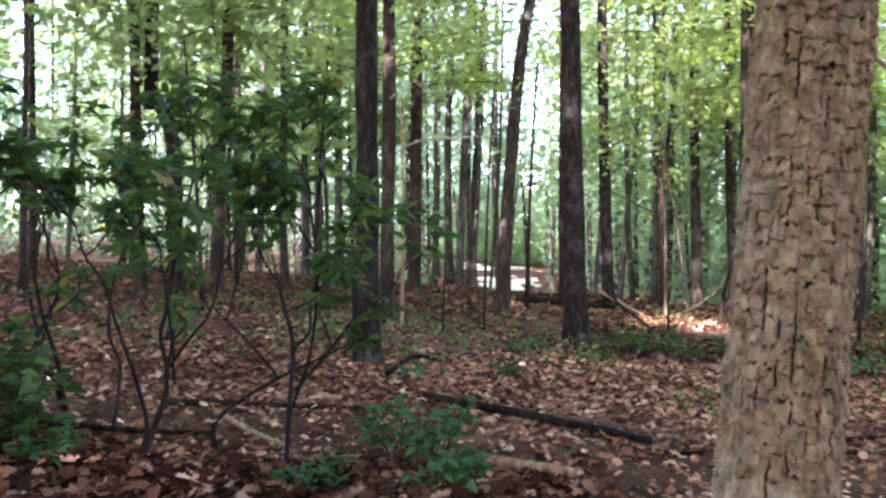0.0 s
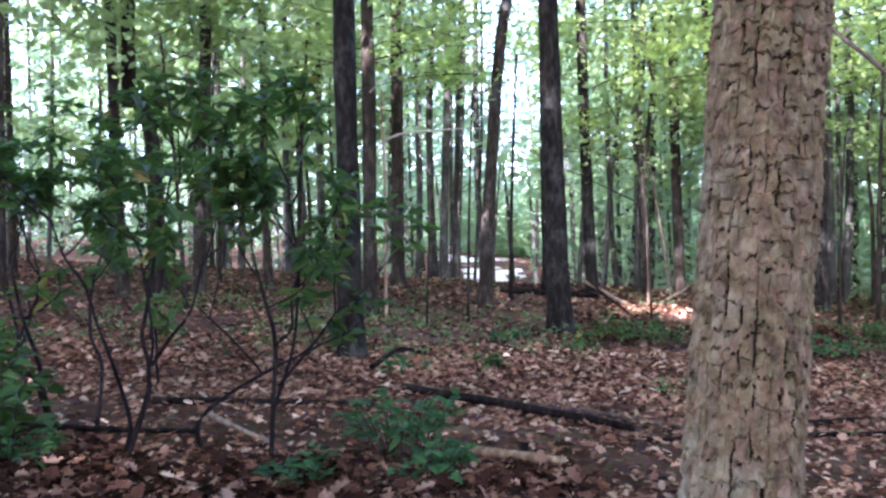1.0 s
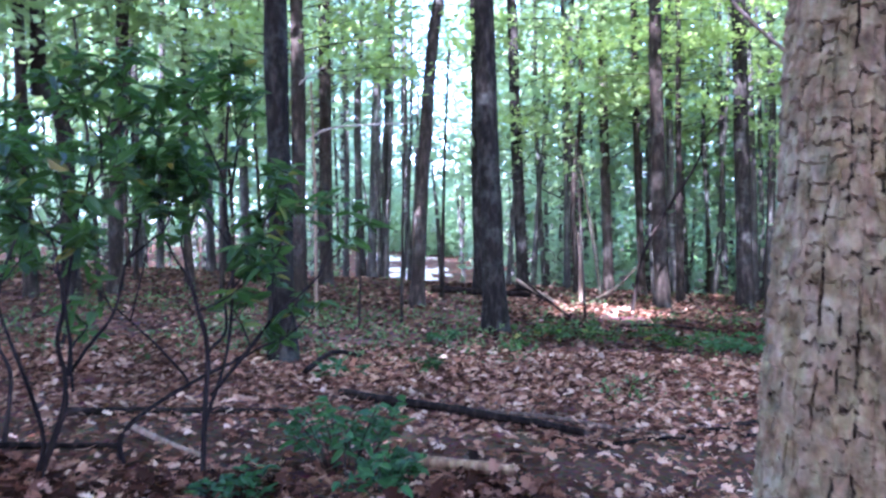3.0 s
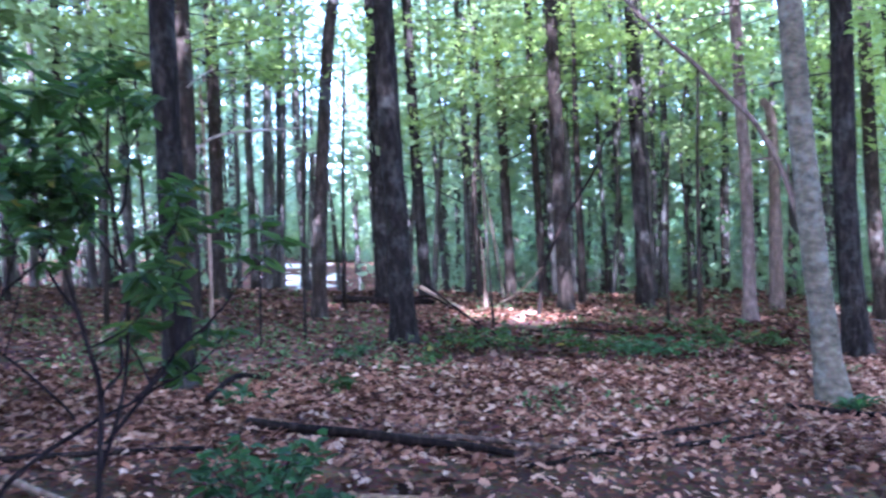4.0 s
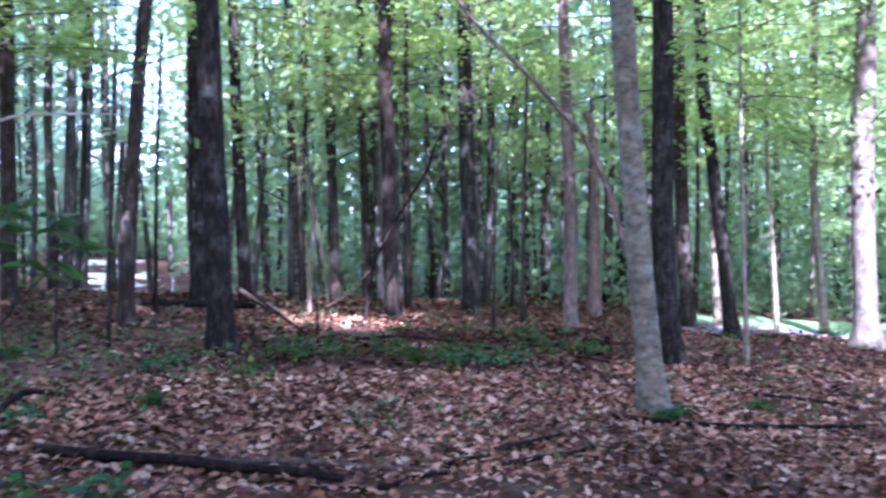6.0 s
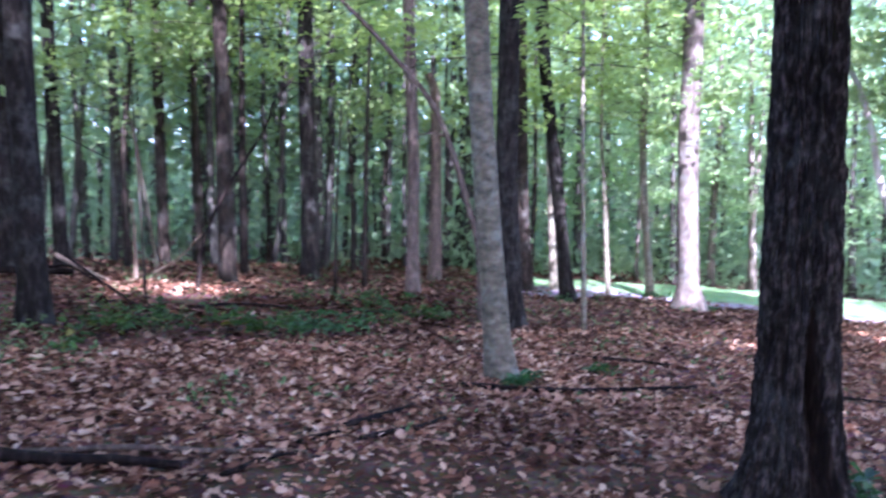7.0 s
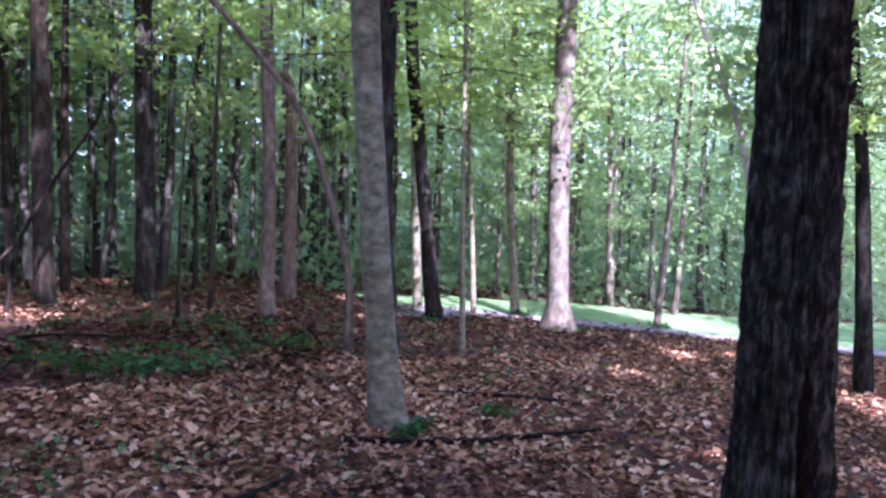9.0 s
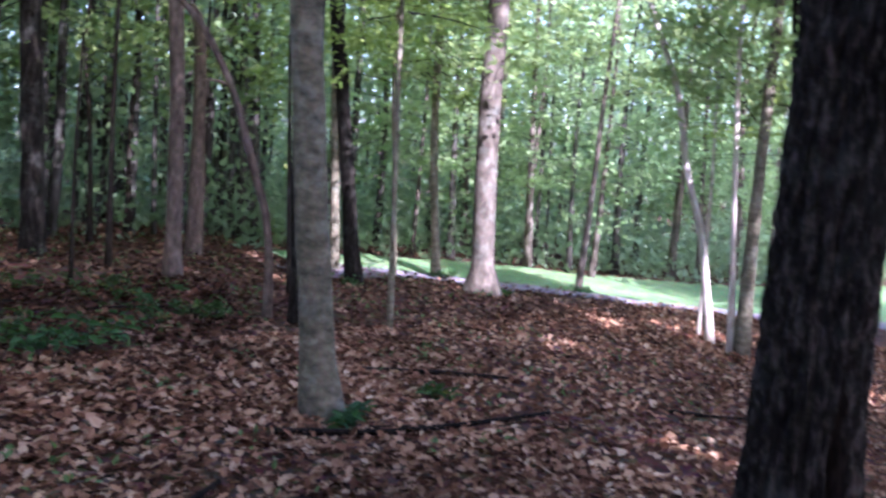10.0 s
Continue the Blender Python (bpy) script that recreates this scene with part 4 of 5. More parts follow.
tagged(part("undergrowth", leaves_mesh("undergrowth", p[k], al[k], nm[k], L[k], L[k] * 0.6, 0.05), LEAF_FAR), "low green undergrowth between distant trunks", "undergrowth", kind="stuff")

# the leafy wall along the far side of the lawn
n = 60000
x = rng.uniform(10.5, 42, n)
y = lawn_edges(x)[1] + 0.4 + 9 * rng.random(n) ** 1.4
z = np.where(x > 16, 5.0, 7.0) * rng.random(n) ** 1.25
q = np.stack([x * 0.42, y * 0.42, z * 1.5], 1)
k = (vnoise(q, 55) + 0.6 * vnoise(q * 2.1, 56) + 0.08 * (z - 1.2) > 0.16) & ((z > 1.4) | (rng.random(n) < 0.15))
p = np.stack([x, y, z + gz(x, y)], 1)[k]
m = len(p)
L = 0.15 * rng.uniform(0.7, 1.3, m)
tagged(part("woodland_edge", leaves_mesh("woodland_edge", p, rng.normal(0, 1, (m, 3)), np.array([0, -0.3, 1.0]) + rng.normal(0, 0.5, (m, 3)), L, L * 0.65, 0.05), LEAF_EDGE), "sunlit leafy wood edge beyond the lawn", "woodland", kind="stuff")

n = 16000
x = rng.uniform(9.0, 42, n)
y = lawn_edges(x)[1] + 0.15 + 6 * rng.random(n) ** 1.3
z = 1.1 * rng.random(n) ** 1.6
p = np.stack([x, y, z + gz(x, y)], 1)
L = 0.17 * rng.uniform(0.7, 1.3, n)
tagged(part("edge_thicket", leaves_mesh("edge_thicket", p, rng.normal(0, 1, (n, 3)), np.array([0, 0, 1.0]) + rng.normal(0, 0.5, (n, 3)), L, L * 0.6, 0.05), LEAF_FAR), "low green growth under the trees beyond the lawn", "undergrowth", kind="stuff")

# ---- canopy overhead: crowns of the standing trees and of an unseen added wood block the sun, with gaps cut where sun falls through ----
# ground spots (x, y, radius) whose path to the sun is cut clear of leaves
SHAFTS = [(2.55, 10.95, 0.35), (3.1, 11.4, 0.7), (3.55, 11.2, 0.65), (1.17, 12.2, 0.35), (10.4, 9.4, 0.4), (10.6, 9.9, 0.4), (4.5, 12.0, 0.35), (0.94, 12.2, 0.3), (0.63, 12.6, 0.35), (10.75, 10.3, 0.35), (11.0, 10.8, 0.45), (10.7, 7.9, 0.38), (10.3, 7.35, 0.38), (11.15, 7.2, 0.4),
          (11.0, 6.6, 0.35), (10.45, 6.15, 0.28), (6.1, 4.9, 0.4), (10.0, 4.9, 0.7), (9.4, 4.6, 0.5), (7.84, 10.6, 0.45), (11.4, 8.4, 0.5), (11.3, 6.5, 0.6), (8.6, 7.0, 0.3), (7.2, 4.1, 0.3), (8.9, 12.0, 0.5), (3.9, 3.15, 0.16)]


def canopy_leaves(cx, cy, z0, z1, radius, n, rng):
    u = rng.normal(0, 1, (n, 3))
    u = unit(u) * rng.random((n, 1)) ** 0.4
    p = np.array([cx, cy, (z0 + z1) / 2]) + u * np.array([radius, radius, (z1 - z0) / 2])
    t = (p[:, 2] - gz(p[:, 0], p[:, 1])) / S[2]
    px, py = p[:, 0] - t * S[0], p[:, 1] - t * S[1]
    keep = np.ones(n, bool)
    for x, y, r in SHAFTS:
        keep &= (px - x) ** 2 + (py - y) ** 2 > r * r
    keep &= ~((px > -1.6) & (px < 3.0) & (py > 16.5) & (py < 34))
    keep &= ~(in_lawn(px, py, 0.4) & (rng.random(n) < 0.97))
    keep &= ~((py > 14.0) & (px < 11) & (np.random.default_rng(n + int(cx * 10)).random(n) < np.where(px < 2.2, np.where(py > 16, 0.8, 0.2), np.where(py > np.where(px > 7, 14.2, 16.4), 0.9, 0.12))))
    keep &= ~((px > 11) & (py > 6) & (rng.random(n) < np.where(py > 9.5, 0.8, 0.4)))
    return p[keep]


crown_at = [(s[0], s[1], 0) for s in STANDING] + [(0.6, 1.2, 0), (3.7, 3.4, 0)]
rng = np.random.default_rng(31)
tries = 0
# extra crowns out of view, placed to keep sun off the plated tree
crown_at += [(-3.8, -8.9, 2), (-3.0, -7.2, 2), (-4.6, -10.6, 2), (-5.2, -8.2, 2), (-2.4, -9.6, 2)]
while len(crown_at) < 150 and tries < 4000:
    tries += 1
    x, y = rng.uniform(-20, 16), rng.uniform(-26, 9)
    inside = -2.5 < x < 13 and 1.0 < y < 13 or (abs(x) < 1.6 and -1.2 < y < 3.8)
    if inside or any((x - a) ** 2 + (y - b) ** 2 < 2.2 ** 2 for a, b, _ in crown_at) or math.atan2(x, y + 0.5) > radians(-48) and y > 2 and math.hypot(x, y) < 30 and math.atan2(x, y + 0.5) < radians(95):
        continue
    crown_at.append((x, y, 1))
around, poles = [], []
for i, (x, y, wild) in enumerate(crown_at):
    p = canopy_leaves(x, y, 8.0, 15.5, 3.0, 2000 if wild == 2 else 1750 if wild and y < 1 else 1100 if 0 < x < 7 and 3 < y < 13 else 1300, rng)
    if len(p) < 20:
        continue
    m = len(p)
    L = 0.34 * rng.uniform(0.7, 1.3, m)
    lm = leaves_mesh("canopy", p - np.array([x, y, gz1(x, y)]), rng.normal(0, 1, (m, 3)), np.array([0, 0, 1.0]) + rng.normal(0, 0.6, (m, 3)), L, L * 0.7, 0.05)
    if wild:
        around.append((p, rng.normal(0, 1, (m, 3)), np.array([0, 0, 1.0]) + rng.normal(0, 0.6, (m, 3)), L))
        poles.append(tube([(x, y, gz1(x, y) - 0.1, 0.12), (x + 0.1, y, gz1(x, y) + 6, 0.10), (x, y, gz1(x, y) + 13, 0.04)], 8, 8, 0.1, 4.0, i, cap=False))
    else:
        part("crown", lm, LEAF_UNDER, [o for o in scene.objects if o.get("group") == "standing trees"][i])
p, al, nm, L = (np.concatenate([a[i] for a in around]) for i in range(4))
tagged(part("woodland_canopy", leaves_mesh("woodland_canopy", p, al, nm, L, L * 0.7, 0.05), LEAF_UNDER), "unseen leafy canopy added all around to block sun", "woodland", kind="stuff")
tagged(part("woodland_trunks", mesh_from("woodland_trunks", *join(poles), True), BARK_BROWN), "unseen brown trunks added under the surrounding canopy", "woodland", kind="stuff")


# ---- leaf litter ----
def litter(n, x0, x1, y0, y1, lsize, rng, shape=None, lift=0.0):
    x, y = rng.uniform(x0, x1, n), rng.uniform(y0, y1, n)
    d = trail_dist(x, y) + 0.14 * wobble(x, y, 2.2, 5)
    on = (x < 5.0) & (x > -7) & (d < 0.42)
    keep = ~(on & (rng.random(n) < 0.66)) & ~in_lawn(x, y, 0.2)
    keep &= ~((x > 9) & (y > lawn_edges(x)[0] - 0.7) & (y < lawn_edges(x)[0]) & (rng.random(n) < 0.6))
    # thin these leaves where the darker, shade-coloured set lies
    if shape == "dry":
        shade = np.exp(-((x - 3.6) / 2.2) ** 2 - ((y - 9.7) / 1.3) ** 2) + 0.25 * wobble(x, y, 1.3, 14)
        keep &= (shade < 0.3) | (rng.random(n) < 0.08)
    if lift:
        u = np.minimum(np.minimum(x - x0, x1 - x), np.minimum(y - y0, y1 - y))
        keep &= u > 0.45 + 0.5 * wobble(x, y, 1.6, 9)
    x, y = x[keep], y[keep]
    m = len(x)
    p = np.stack([x, y, gz(x, y) + 0.008 + lift + 0.03 * rng.random(m) ** 2], 1)
    az = rng.random(m) * 2 * np.pi
    al = np.stack([np.cos(az), np.sin(az), rng.normal(0.05, 0.25, m)], 1)
    nm = np.array([0, 0, 1.0]) + rng.normal(0, 0.35, (m, 3))
    L = lsize * rng.uniform(0.55, 1.35, m)
    return p, al, nm, L, rng.uniform(-0.25, 0.35, m)


rng = np.random.default_rng(3)
# second and third near sets: dark leaf colour stands for shade on the floor
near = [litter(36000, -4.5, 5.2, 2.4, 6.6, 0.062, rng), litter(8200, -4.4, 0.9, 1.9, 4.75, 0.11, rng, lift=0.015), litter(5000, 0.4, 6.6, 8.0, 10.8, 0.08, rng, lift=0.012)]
# last set: extra lighter leaves over the old ones, brightening the sun patch
rest = [litter(19000, -5, 6.5, 6.4, 8.0, 0.063, rng), litter(32000, -8, 13, 7.5, 15.5, 0.075, rng, "dry"), litter(22000, 4.8, 14, 1.0, 8.0, 0.066, rng), litter(11000, -8, 8, -5, 2.6, 0.08, rng), litter(4000, -8, -4.4, 2.4, 6.6, 0.08, rng), litter(2600, 1.8, 4.6, 10.6, 12.2, 0.07, rng)]
for name, sets, shape, mat in (("leaf_litter", near[:1], "lobed", LITTER), ("leaf_litter", near[1:], "lobed", SHADE_LITTER), ("leaf_litter", rest[:1] + rest[2:], True, LITTER), ("leaf_litter", rest[1:2], True, OLD_LITTER)):
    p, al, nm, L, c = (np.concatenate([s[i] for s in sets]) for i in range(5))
    tagged(part(name, leaves_mesh(name, p, al, nm, L, L * rng.uniform(0.55, 0.85, len(L)), c, shape), mat), "dark brown fallen leaves, darkened in colour for shade" if mat is SHADE_LITTER else "dry brown fallen oak leaves covering the floor", "leaf litter", kind="stuff")

# ---- low green growth ----
rng = np.random.default_rng(8)


def herbs(spots, rng, lsize, h):
    ps, als, nms, Ls = [], [], [], []
    for x, y, r, n in spots:
        a, d = rng.random(n) * 2 * np.pi, r * np.sqrt(rng.random(n))
        px, py = x + d * np.cos(a), y + d * np.sin(a)
        ps.append(np.stack([px, py, gz(px, py) + h * rng.random(n) * (1 - 0.5 * d / r)], 1))
        als.append(np.stack([np.cos(a), np.sin(a), rng.normal(0.2, 0.4, n)], 1) + rng.normal(0, 0.5, (n, 3)))
        nms.append(np.array([0, 0, 1.0]) + rng.normal(0, 0.45, (n, 3)))
        Ls.append(lsize * rng.uniform(0.6, 1.3, n))
    return np.vstack(ps), np.vstack(als), np.vstack(nms), np.concatenate(Ls)


spots = []
for _ in range(360):
    x, y = rng.uniform(-3.4, 2.6), rng.uniform(5.9, 10.2)
    if vnoise(np.array([[x * 0.8, y * 0.8, 0]]), 41)[0] > -0.15:
        spots.append((x, y, rng.uniform(0.06, 0.2), int(rng.integers(5, 16))))
for _ in range(260):
    spots.append((rng.uniform(-6, 10), rng.uniform(8.5, 13.5), rng.uniform(0.08, 0.25), int(rng.integers(5, 16))))
for _ in range(70):
    spots.append((rng.uniform(2.4, 8.5), rng.uniform(5.0, 9.0), rng.uniform(0.05, 0.15), int(rng.integers(4, 9))))
p, al, nm, L = herbs(spots, rng, 0.05, 0.17)
tagged(part("seedlings", leaves_mesh("seedlings", p, al, nm, L, L * 0.5, 0.08, True), LEAF_SEED), "small pale green seedlings dotting the leaf litter", "seedlings", kind="stuff")


def herb_clump(x, y, r, n, h, lsize, mat, label, name="ground_plant", category="plant"):
    """A low plant: stems that fan out, each with leaves along it."""
    g = np.random.default_rng(int(abs(x * 100) + abs(y * 1000)))
    t = thing(name, (x, y, gz1(x, y)), label, category, "ground plants")
    stems, ps, als, nms = [], [], [], []
    k = max(5, n // 9)
    for i in range(k):
        a, rr = g.random() * 6.28, r * math.sqrt(g.random())
        top = np.array([rr * math.cos(a), rr * math.sin(a), h * (0.5 + 0.5 * g.random())])
        foot = np.array([top[0] * 0.35, top[1] * 0.35, -0.02])
        mid = (top + foot) / 2 + np.array([0, 0, h * 0.15])
        stems.append(tube([(*foot, 0.004), (*mid, 0.003), (*top, 0.0015)], 5, 4, cap=False))
        for _ in range(9):
            u = 0.35 + 0.65 * g.random()
            q = foot * (1 - u) ** 2 + 2 * mid * u * (1 - u) + top * u * u
            b = g.random() * 6.28
            ps.append(q + g.normal(0, 0.012, 3))
            als.append([math.cos(b), math.sin(b), g.normal(0.1, 0.35)])
            nms.append(np.array([0, 0, 1.0]) + g.normal(0, 0.4, 3))
    L = lsize * g.uniform(0.7, 1.3, len(ps))
    part("leaves", leaves_mesh("herb", np.array(ps), np.array(als), np.array(nms), L, L * 0.52, 0.12, True), mat, t)
    for v, f in stems:
        part("stem", mesh_from("herb_stem", v, f, True), BARK_BROWN, t)
    return t


HOLLY = "glossy dark green seedling bush on the soil"
herb_clump(-0.15, 4.5, 0.36, 190, 0.36, 0.078, LEAF_HERB, HOLLY)
herb_clump(0.02, 4.22, 0.28, 130, 0.22, 0.078, LEAF_HERB, HOLLY)
herb_clump(-0.62, 4.0, 0.22, 100, 0.18, 0.072, LEAF_HERB, HOLLY)
herb_clump(-2.0, 4.0, 0.22, 90, 0.22, 0.072, LEAF_HERB, HOLLY)
FERN = "low bright green leafy clump in brown litter"
for x, y, r, n, h in ((2.75, 8.45, 0.4, 220, 0.3), (3.1, 8.15, 0.42, 300, 0.28), (3.45, 8.0, 0.35, 200, 0.24), (3.85, 8.15, 0.4, 240, 0.26), (1.75, 8.45, 0.45, 260, 0.26), (2.15, 8.55, 0.45, 240, 0.28), (4.8, 8.7, 0.3, 120, 0.3),
                      (5.15, 8.5, 0.28, 90, 0.3), (1.35, 7.9, 0.3, 110, 0.18), (4.42, 6.2, 0.16, 70, 0.10), (4.2, 6.1, 0.1, 40, 0.08), (5.3, 6.2, 0.15, 45, 0.08), (0.6, 8.2, 0.35, 120, 0.16), 
                      (0.5, 7.1, 0.3, 90, 0.15), (-0.2, 6.7, 0.25, 70, 0.14), (4.0, 3.12, 0.2, 200, 0.36), (3.7, 3.0, 0.16, 120, 0.16)):
    herb_clump(x, y, r * 0.85, n // 3, h * 1.1, 0.08, LEAF_SHRUB if int(x * 10) % 2 else LEAF_HERB, FERN)


BRAMBLE = "dark low bramble clump in the shaded litter"
g2 = np.random.default_rng(77)
for _ in range(15):
    x, y = g2.uniform(2.0, 5.8), g2.uniform(8.5, 10.6)
    herb_clump(x, y, g2.uniform(0.25, 0.5), int(g2.integers(40, 90)), g2.uniform(0.10, 0.25), 0.055, LEAF_SHRUB, BRAMBLE)
for x, y in ((10.1, 8.98), (10.42, 8.9), (10.75, 10.25), (11.05, 10.3), (12.65, 8.8), (8.6, 10.0)):
    herb_clump(x, y, 0.2, 70, 0.12, 0.06, LEAF_HERB, "small green tuft at a tree's foot")
for x, y, h in ((-2.35, 4.3, 0.75), (-2.6, 4.5, 0.6), (-2.15, 4.15, 0.5)):
    herb_clump(x, y, 0.3, 150, h, 0.10, LEAF_SHRUB, "dark evergreen seedling shrub on dark leaves")


# ---- laurel shrubs ----
def shrub(x, y, seed, stems, h, spread, per, lean=(0.0, 0.0), lines=()):
    g = np.random.default_rng(seed)
    t = thing("shrub", (x, y, gz1(x, y)), "leggy evergreen shrub with dark bare crooked stems", "shrub", "laurel shrubs")
    ps, als, nms = [], [], []

    def rosette(e, d, n):
        """Leaves that spread and droop round a twig's tip."""
        for _ in range(n):
            c = g.random() * 6.28
            ps.append(e - d * 0.07 * g.random() + g.normal(0, 0.008, 3))
            als.append(np.array([math.cos(c), math.sin(c), g.normal(-0.35, 0.45)]) + d * 0.35)
            nms.append(np.array([0, 0, 1.0]) + g.normal(0, 0.65, 3))

    def grow(q, d, r, length, level):
        path = [(*q, r)]
        for i in range(4):
            d = unit(d + g.normal(0, 0.20, 3) * np.array([1, 1, 0.5]) + np.array([0, 0, 0.10]))
            q = q + d * length / 4
            r *= 0.93
            path.append((*q, r))
        part("stem" if level < 2 else "twig", clean(*tube(path, 9, 6 if level < 2 else 5, 0.12, 14, seed, cap=level == 0), "stem"), BARK_SHRUB, t)
        if level == 3:
            rosette(q, d, per)
            return
        if level == 1 and g.random() < 0.35:
            rosette(q, d, per // 2)
        if level == 2:
            rosette(q, d, per)
        for _ in range(2 if level < 1 else int(g.integers(2, 4))):
            a = g.random() * 6.28
            side = np.array([math.cos(a), math.sin(a), 0.15 * g.normal()])
            grow(q, unit(d + side * g.uniform(0.45, 0.8)), r * 0.74, length * g.uniform(0.62, 0.9), level + 1)

    for k, pts in enumerate(lines):
        w = g.normal(0, 0.04, len(pts)).cumsum() * (np.arange(len(pts)) > 0)
        r0 = 0.014 if k < 2 else 0.010
        path = [(px, w[j], pz - (0.04 if pz == 0 else 0), r0 * (1 - 0.09 * j)) for j, (px, pz) in enumerate(pts)]
        part("stem", clean(*tube(path, 5 * len(pts), 7, 0.14, 14, seed + k), "stem"), BARK_SHRUB, t)
        q = np.array(path[-1][:3])
        d = unit(q - np.array(path[-2][:3]))
        for _ in range(2):
            a = g.random() * 6.28
            grow(q, unit(d + 0.8 * np.array([math.cos(a), math.sin(a), 0.3])), 0.007, g.uniform(0.22, 0.34), 1 if pts[-1][1] > 0.7 else 2)
        mid = np.array(path[-2][:3])
        if pts[-1][1] > 0.7:
            a = g.random() * 6.28
            grow(mid, unit(np.array([math.cos(a), math.sin(a), 0.4])), 0.006, 0.24, 2)
    for s in range(stems):
        a = 6.28 * (s + 0.6 * g.random()) / stems
        d = unit(np.array([math.cos(a) * spread + lean[0], math.sin(a) * spread + lean[1], 1.0]))
        grow(np.array([0.05 * math.cos(a), 0.05 * math.sin(a), -0.04]), d, g.uniform(0.010, 0.015), h * g.uniform(0.30, 0.40), 0)
    L = 0.11 * g.uniform(0.6, 1.25, len(ps))
    part("leaves", leaves_mesh("laurel", np.array(ps), np.array(als), np.array(nms), L, L * 0.40, 0.15, True), LEAF_SHRUB, t)
    return t


# near shrubs: crooked stems (across, height) from the foot up, thickness, and where each breaks into leaf
SHRUBS = (
    (-1.58, 4.20, (((0, 0), (0.06, 0.18), (0.01, 0.37), (-0.03, 0.57), (-0.12, 0.74), (-0.17, 0.92), (-0.28, 1.07), (-0.35, 1.24)), ((0.03, 0.02), (0.16, 0.33), (0.18, 0.50), (0.16, 0.66), (0.20, 0.80), (0.24, 1.09), (0.29, 1.30)),
                   ((0.18, 0.50), (0.29, 0.64), (0.41, 0.79), (0.46, 1.00)), ((0.02, 0.0), (0.18, 0.35), (0.20, 0.48), (0.24, 0.63), (0.23, 0.86)))),
    (-1.24, 4.49, (((0, 0), (0, 0.15), (0.15, 0.29), (0.40, 0.43), (0.53, 0.49)),)),
    (-0.83, 4.34, (((0, 0), (0.02, 0.27), (0.04, 0.51), (0.05, 0.62), (0.13, 0.71), (0.13, 0.88), (0.19, 1.05)), ((0.04, 0.51), (0.03, 0.68), (0.01, 0.82), (-0.02, 0.98)), ((0.02, 0.27), (0.12, 0.6), (0.16, 1.0), (0.12, 1.35)), ((0.05, 0.4), (0.24, 0.62), (0.36, 0.78)))),
    (-2.10, 4.60, (((0, 0), (-0.03, 0.15), (-0.11, 0.33), (-0.19, 0.39)), ((0.01, 0), (-0.03, 0.26), (-0.06, 0.45), (-0.13, 0.67), (-0.16, 0.96)))),
    (-1.91, 4.69, (((0, 0), (0.05, 0.17), (0.05, 0.39), (-0.04, 0.56), (-0.01, 0.85), (0.06, 1.10)),)),
)
for i, (x, y, lines) in enumerate(SHRUBS):
    shrub(x, y, 50 + i, 0, 1.5, 0.3, 8, lines=lines)
shrub(-2.6, 5.4, 7, 1, 2.1, 0.40, 9, (0.1, 0))
shrub(-1.9, 5.9, 9, 1, 2.2, 0.40, 9, (0.12, 0))
shrub(-3.3, 6.2, 12, 2, 2.4, 0.40, 9)
shrub(-2.75, 4.1, 14, 2, 1.8, 0.4, 9, (-0.1, 0))
shrub(-1.2, 6.3, 17, 1, 2.0, 0.45, 9, (0.1, 0))
shrub(-2.5, 7.2, 19, 1, 2.4, 0.45, 9, (0.1, 0))


# ---- fallen wood ----
def fallen(name, pts, r, mat, label, category="fallen branch", limbs=(), around=9, lift=1.7):
    """A log or branch on the ground along pts (x, y or x, y, height)."""
    x0, y0 = pts[0][0], pts[0][1]
    z0 = gz1(x0, y0)
    t = thing(name, (x0, y0, z0), label, category, "fallen wood")
    n = len(pts)
    path = [(p[0] - x0, p[1] - y0, gz1(p[0], p[1]) - z0 + (p[2] if len(p) > 2 else 0) + r * lift, r * (1 - 0.35 * i / max(n - 1, 1))) for i, p in enumerate(pts)]
    part("trunk" if r > 0.03 else "stick", clean(*tube(path, 8 + 8 * n, around, 0.16, 11, int(abs(x0) * 50)), "wood"), mat, t)
    for l in limbs:
        lp = [(p[0] - x0, p[1] - y0, gz1(p[0], p[1]) - z0 + p[2], p[3]) for p in l]
        part("limb", clean(*tube(lp, 8, 6, 0.1, 11, 5), "limb"), mat, t)
    return t


fallen("log", [(-0.21, 6.02), (0.14, 5.80), (0.46, 5.68), (0.73, 5.43), (1.03, 5.28), (1.28, 5.13)], 0.038, ROTTEN, "long dark rotten branch lying on leaves", lift=1.3)
fallen("branch", [(0.1, 5.9), (0.64, 5.60), (1.09, 5.49), (1.5, 5.34)], 0.024, STICK, "brown weathered stick lying beside a dark branch", lift=1.5)
fallen("log", [(0.12, 4.52), (0.42, 4.45), (0.72, 4.40)], 0.042, STRIPPED, "short stripped yellowish log lying on the soil", lift=1.4)
fallen("branch", [(2.41, 5.55), (2.67, 5.62), (2.81, 5.66), (3.06, 5.77)], 0.021, ROTTEN, "short crooked dark branch on leaf litter")
fallen("branch", [(2.40, 5.33), (2.65, 5.36), (2.84, 5.36), (3.09, 5.44)], 0.019, ROTTEN, "short crooked dark branch on leaf litter")
fallen("branch", [(2.02, 5.36), (2.15, 5.44), (2.34, 5.47)], 0.020, ROTTEN, "stub of dark rotten branch on leaves")
fallen("branch", [(1.32, 4.98), (1.5, 5.03), (1.7, 5.17), (1.95, 5.24)], 0.016, ROTTEN, "thin dark crooked stick on the soil")
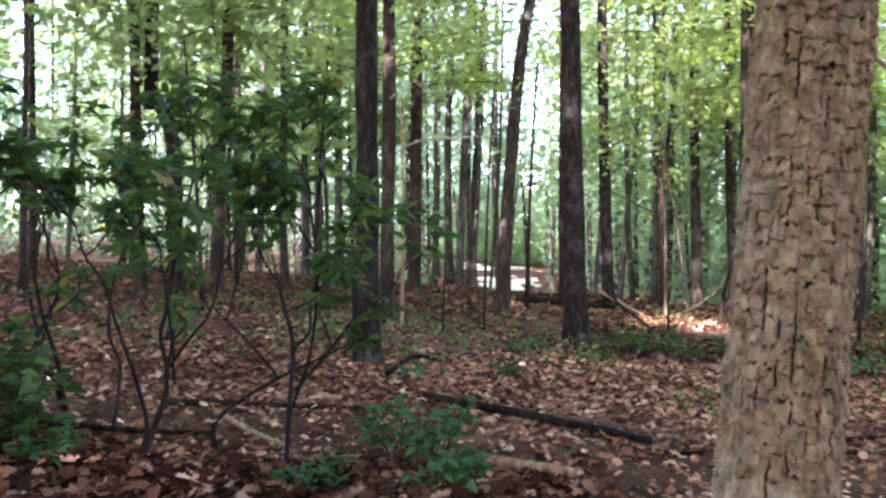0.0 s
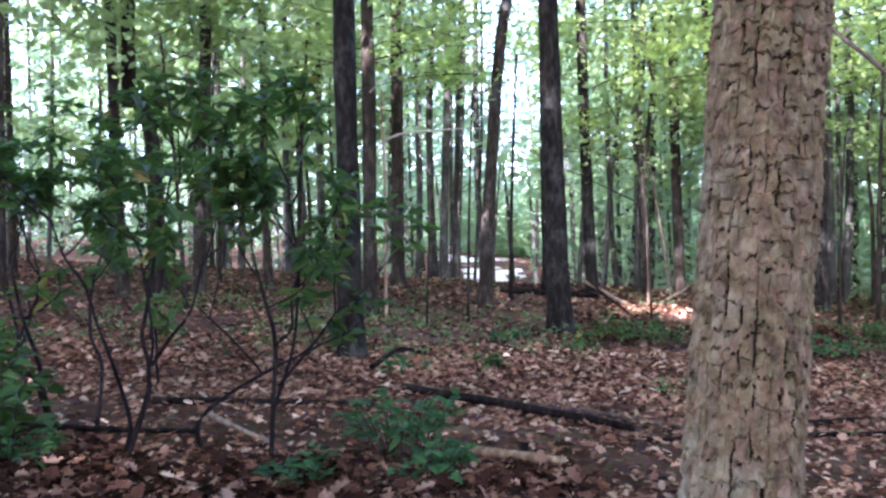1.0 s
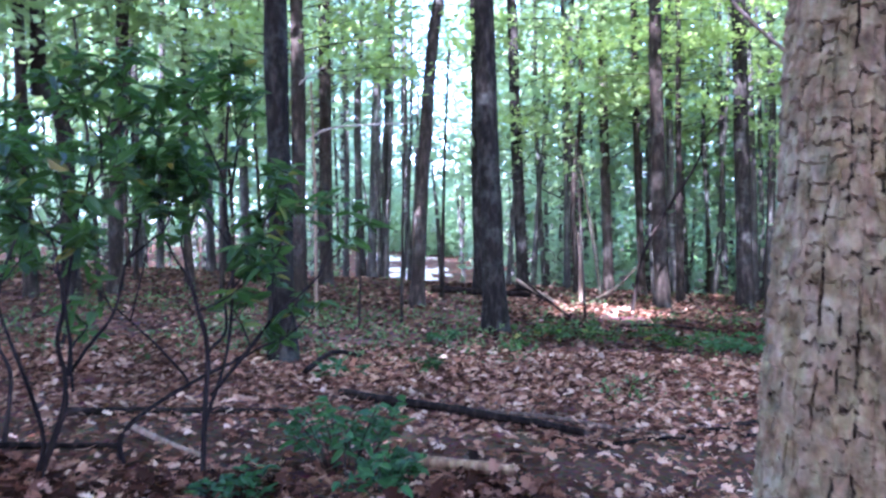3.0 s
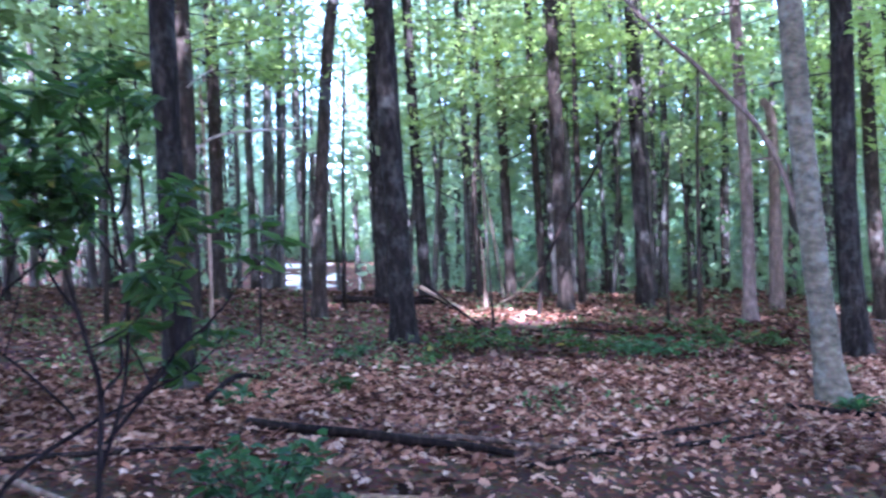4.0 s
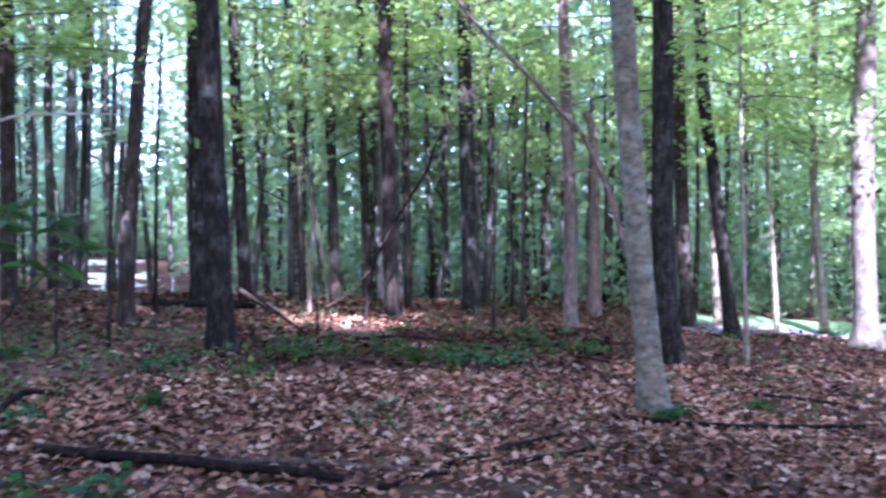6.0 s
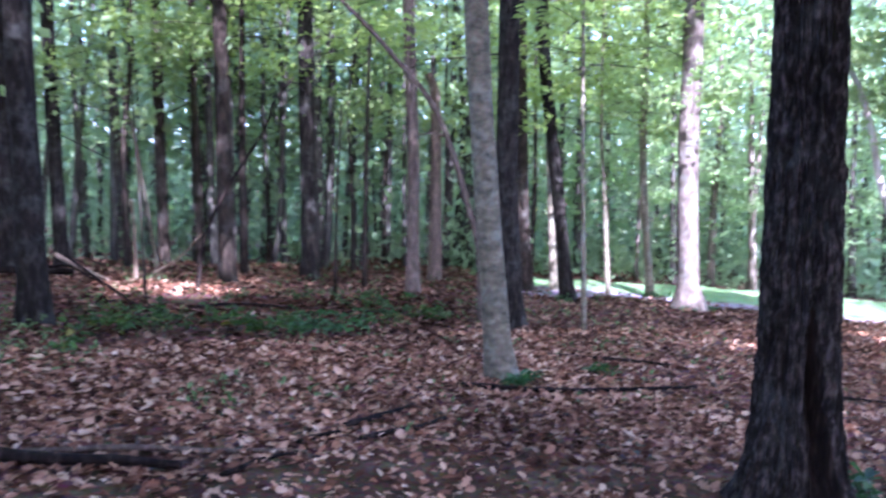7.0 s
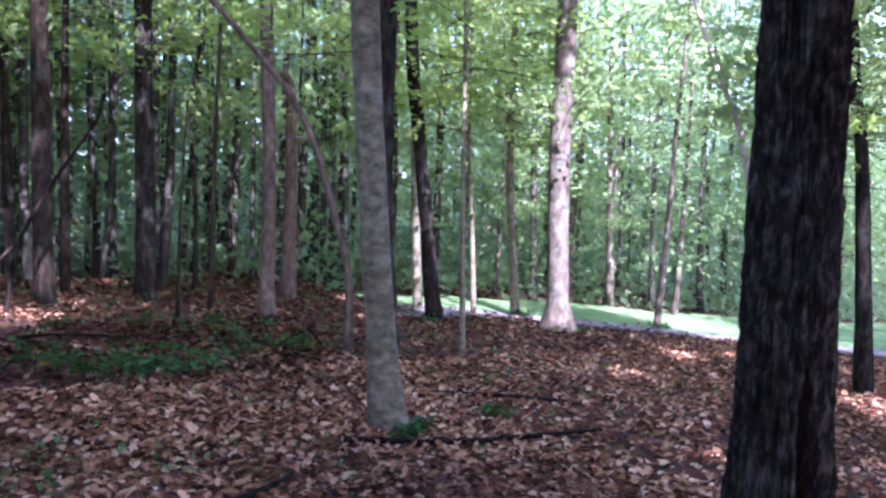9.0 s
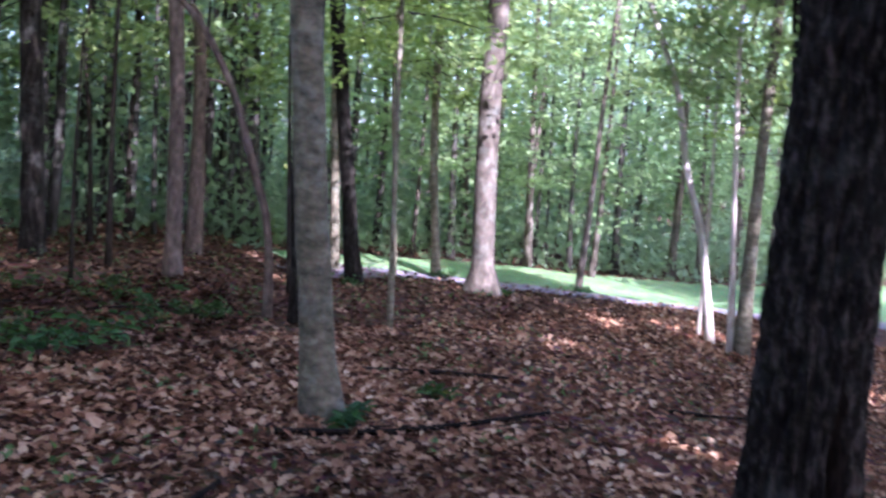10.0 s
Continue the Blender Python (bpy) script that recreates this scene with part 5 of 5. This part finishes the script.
fallen("branch", [(1.38, 5.38), (1.5, 5.34), (1.8, 5.30), (2.0, 5.22)], 0.018, STICK, "thin brown stick lying on leaves")
fallen("branch", [(-1.8, 5.33), (-1.1, 5.42), (-0.45, 5.48)], 0.026, ROTTEN, "thin dark branch lying along the soil strip")
fallen("branch", [(-1.35, 4.95, 0.05), (-1.1, 4.72, 0.03), (-0.85, 4.5, 0.02)], 0.018, DEAD, "pale broken stick leaning near a shrub")
fallen("branch", [(-2.7, 4.72), (-1.9, 4.62), (-1.3, 4.64)], 0.024, ROTTEN, "thin dark branch lying under the shrubs")
fallen("branch", [(-0.5, 6.7), (-0.3, 7.15, 0.06), (-0.08, 7.42)], 0.026, ROTTEN, "short dark crooked branch on the litter")
fallen("branch", [(3.38, 9.16), (3.6, 9.05), (3.84, 8.99)], 0.022, DEAD, "pale bare stick lying among green plants")
fallen("log", [(0.9, 12.1), (1.6, 12.0), (2.3, 12.0)], 0.055, ROTTEN, "dark log in a brush heap", limbs=([(1.9, 12.2, 0.05, 0.03), (2.2, 11.9, 0.18, 0.02), (2.5, 11.7, 0.02, 0.01)],))
fallen("branch", [(2.1, 12.0, 0.25), (2.35, 11.8, 0.12), (2.6, 11.6, 0.0)], 0.028, DEAD, "pale broken branch leaning from a brush heap")
fallen("branch", [(3.3, 12.2), (3.6, 12.1, 0.2), (3.9, 12.0, 0.55)], 0.018, DEAD, "pale forked dead branch standing up from litter")
fallen("branch", [(3.1, 10.8), (3.7, 10.95), (4.2, 11.0)], 0.02, ROTTEN, "dark stick lying in a sun patch")
fallen("branch", [(3.75, 6.15), (4.4, 5.85), (5.2, 5.6), (5.7, 5.5)], 0.022, ROTTEN, "thin dark stick lying on leaf litter")
fallen("branch", [(5.3, 6.9), (5.9, 6.5), (6.3, 6.2)], 0.02, ROTTEN, "thin grey stick lying on leaf litter")
fallen("branch", [(1.0, 8.0), (1.25, 7.85), (1.5, 7.8)], 0.012, DEAD, "pale thin stick on the litter")
fallen("branch", [(0.45, 3.9), (0.8, 3.75), (1.0, 3.6)], 0.012, ROTTEN, "short dark stick on the soil")
fallen("branch", [(6.79, 6.63), (6.86, 6.4), (6.95, 6.15)], 0.014, STICK, "short grey stick lying on leaf litter")
fallen("branch", [(6.8, 5.1), (7.05, 4.85), (7.35, 4.55)], 0.016, ROTTEN, "thin dark stick lying on leaf litter")
fallen("branch", [(1.75, 9.75, 0.5), (2.0, 9.5, 0.3), (2.35, 9.3, 0.08), (2.7, 9.25)], 0.016, ROTTEN, "dark curved dead branch arching to the ground")
fallen("branch", [(2.9, 9.7), (3.4, 9.62, 0.05), (4.1, 9.7)], 0.018, ROTTEN, "dark fallen branch among low plants")
fallen("branch", [(4.4, 9.3), (4.9, 9.15, 0.04), (5.3, 9.2)], 0.014, ROTTEN, "thin dark fallen branch in litter")
fallen("branch", [(4.35, 6.0), (4.75, 5.78), (5.15, 5.62)], 0.014, ROTTEN, "thin dark stick at a grey tree's foot")
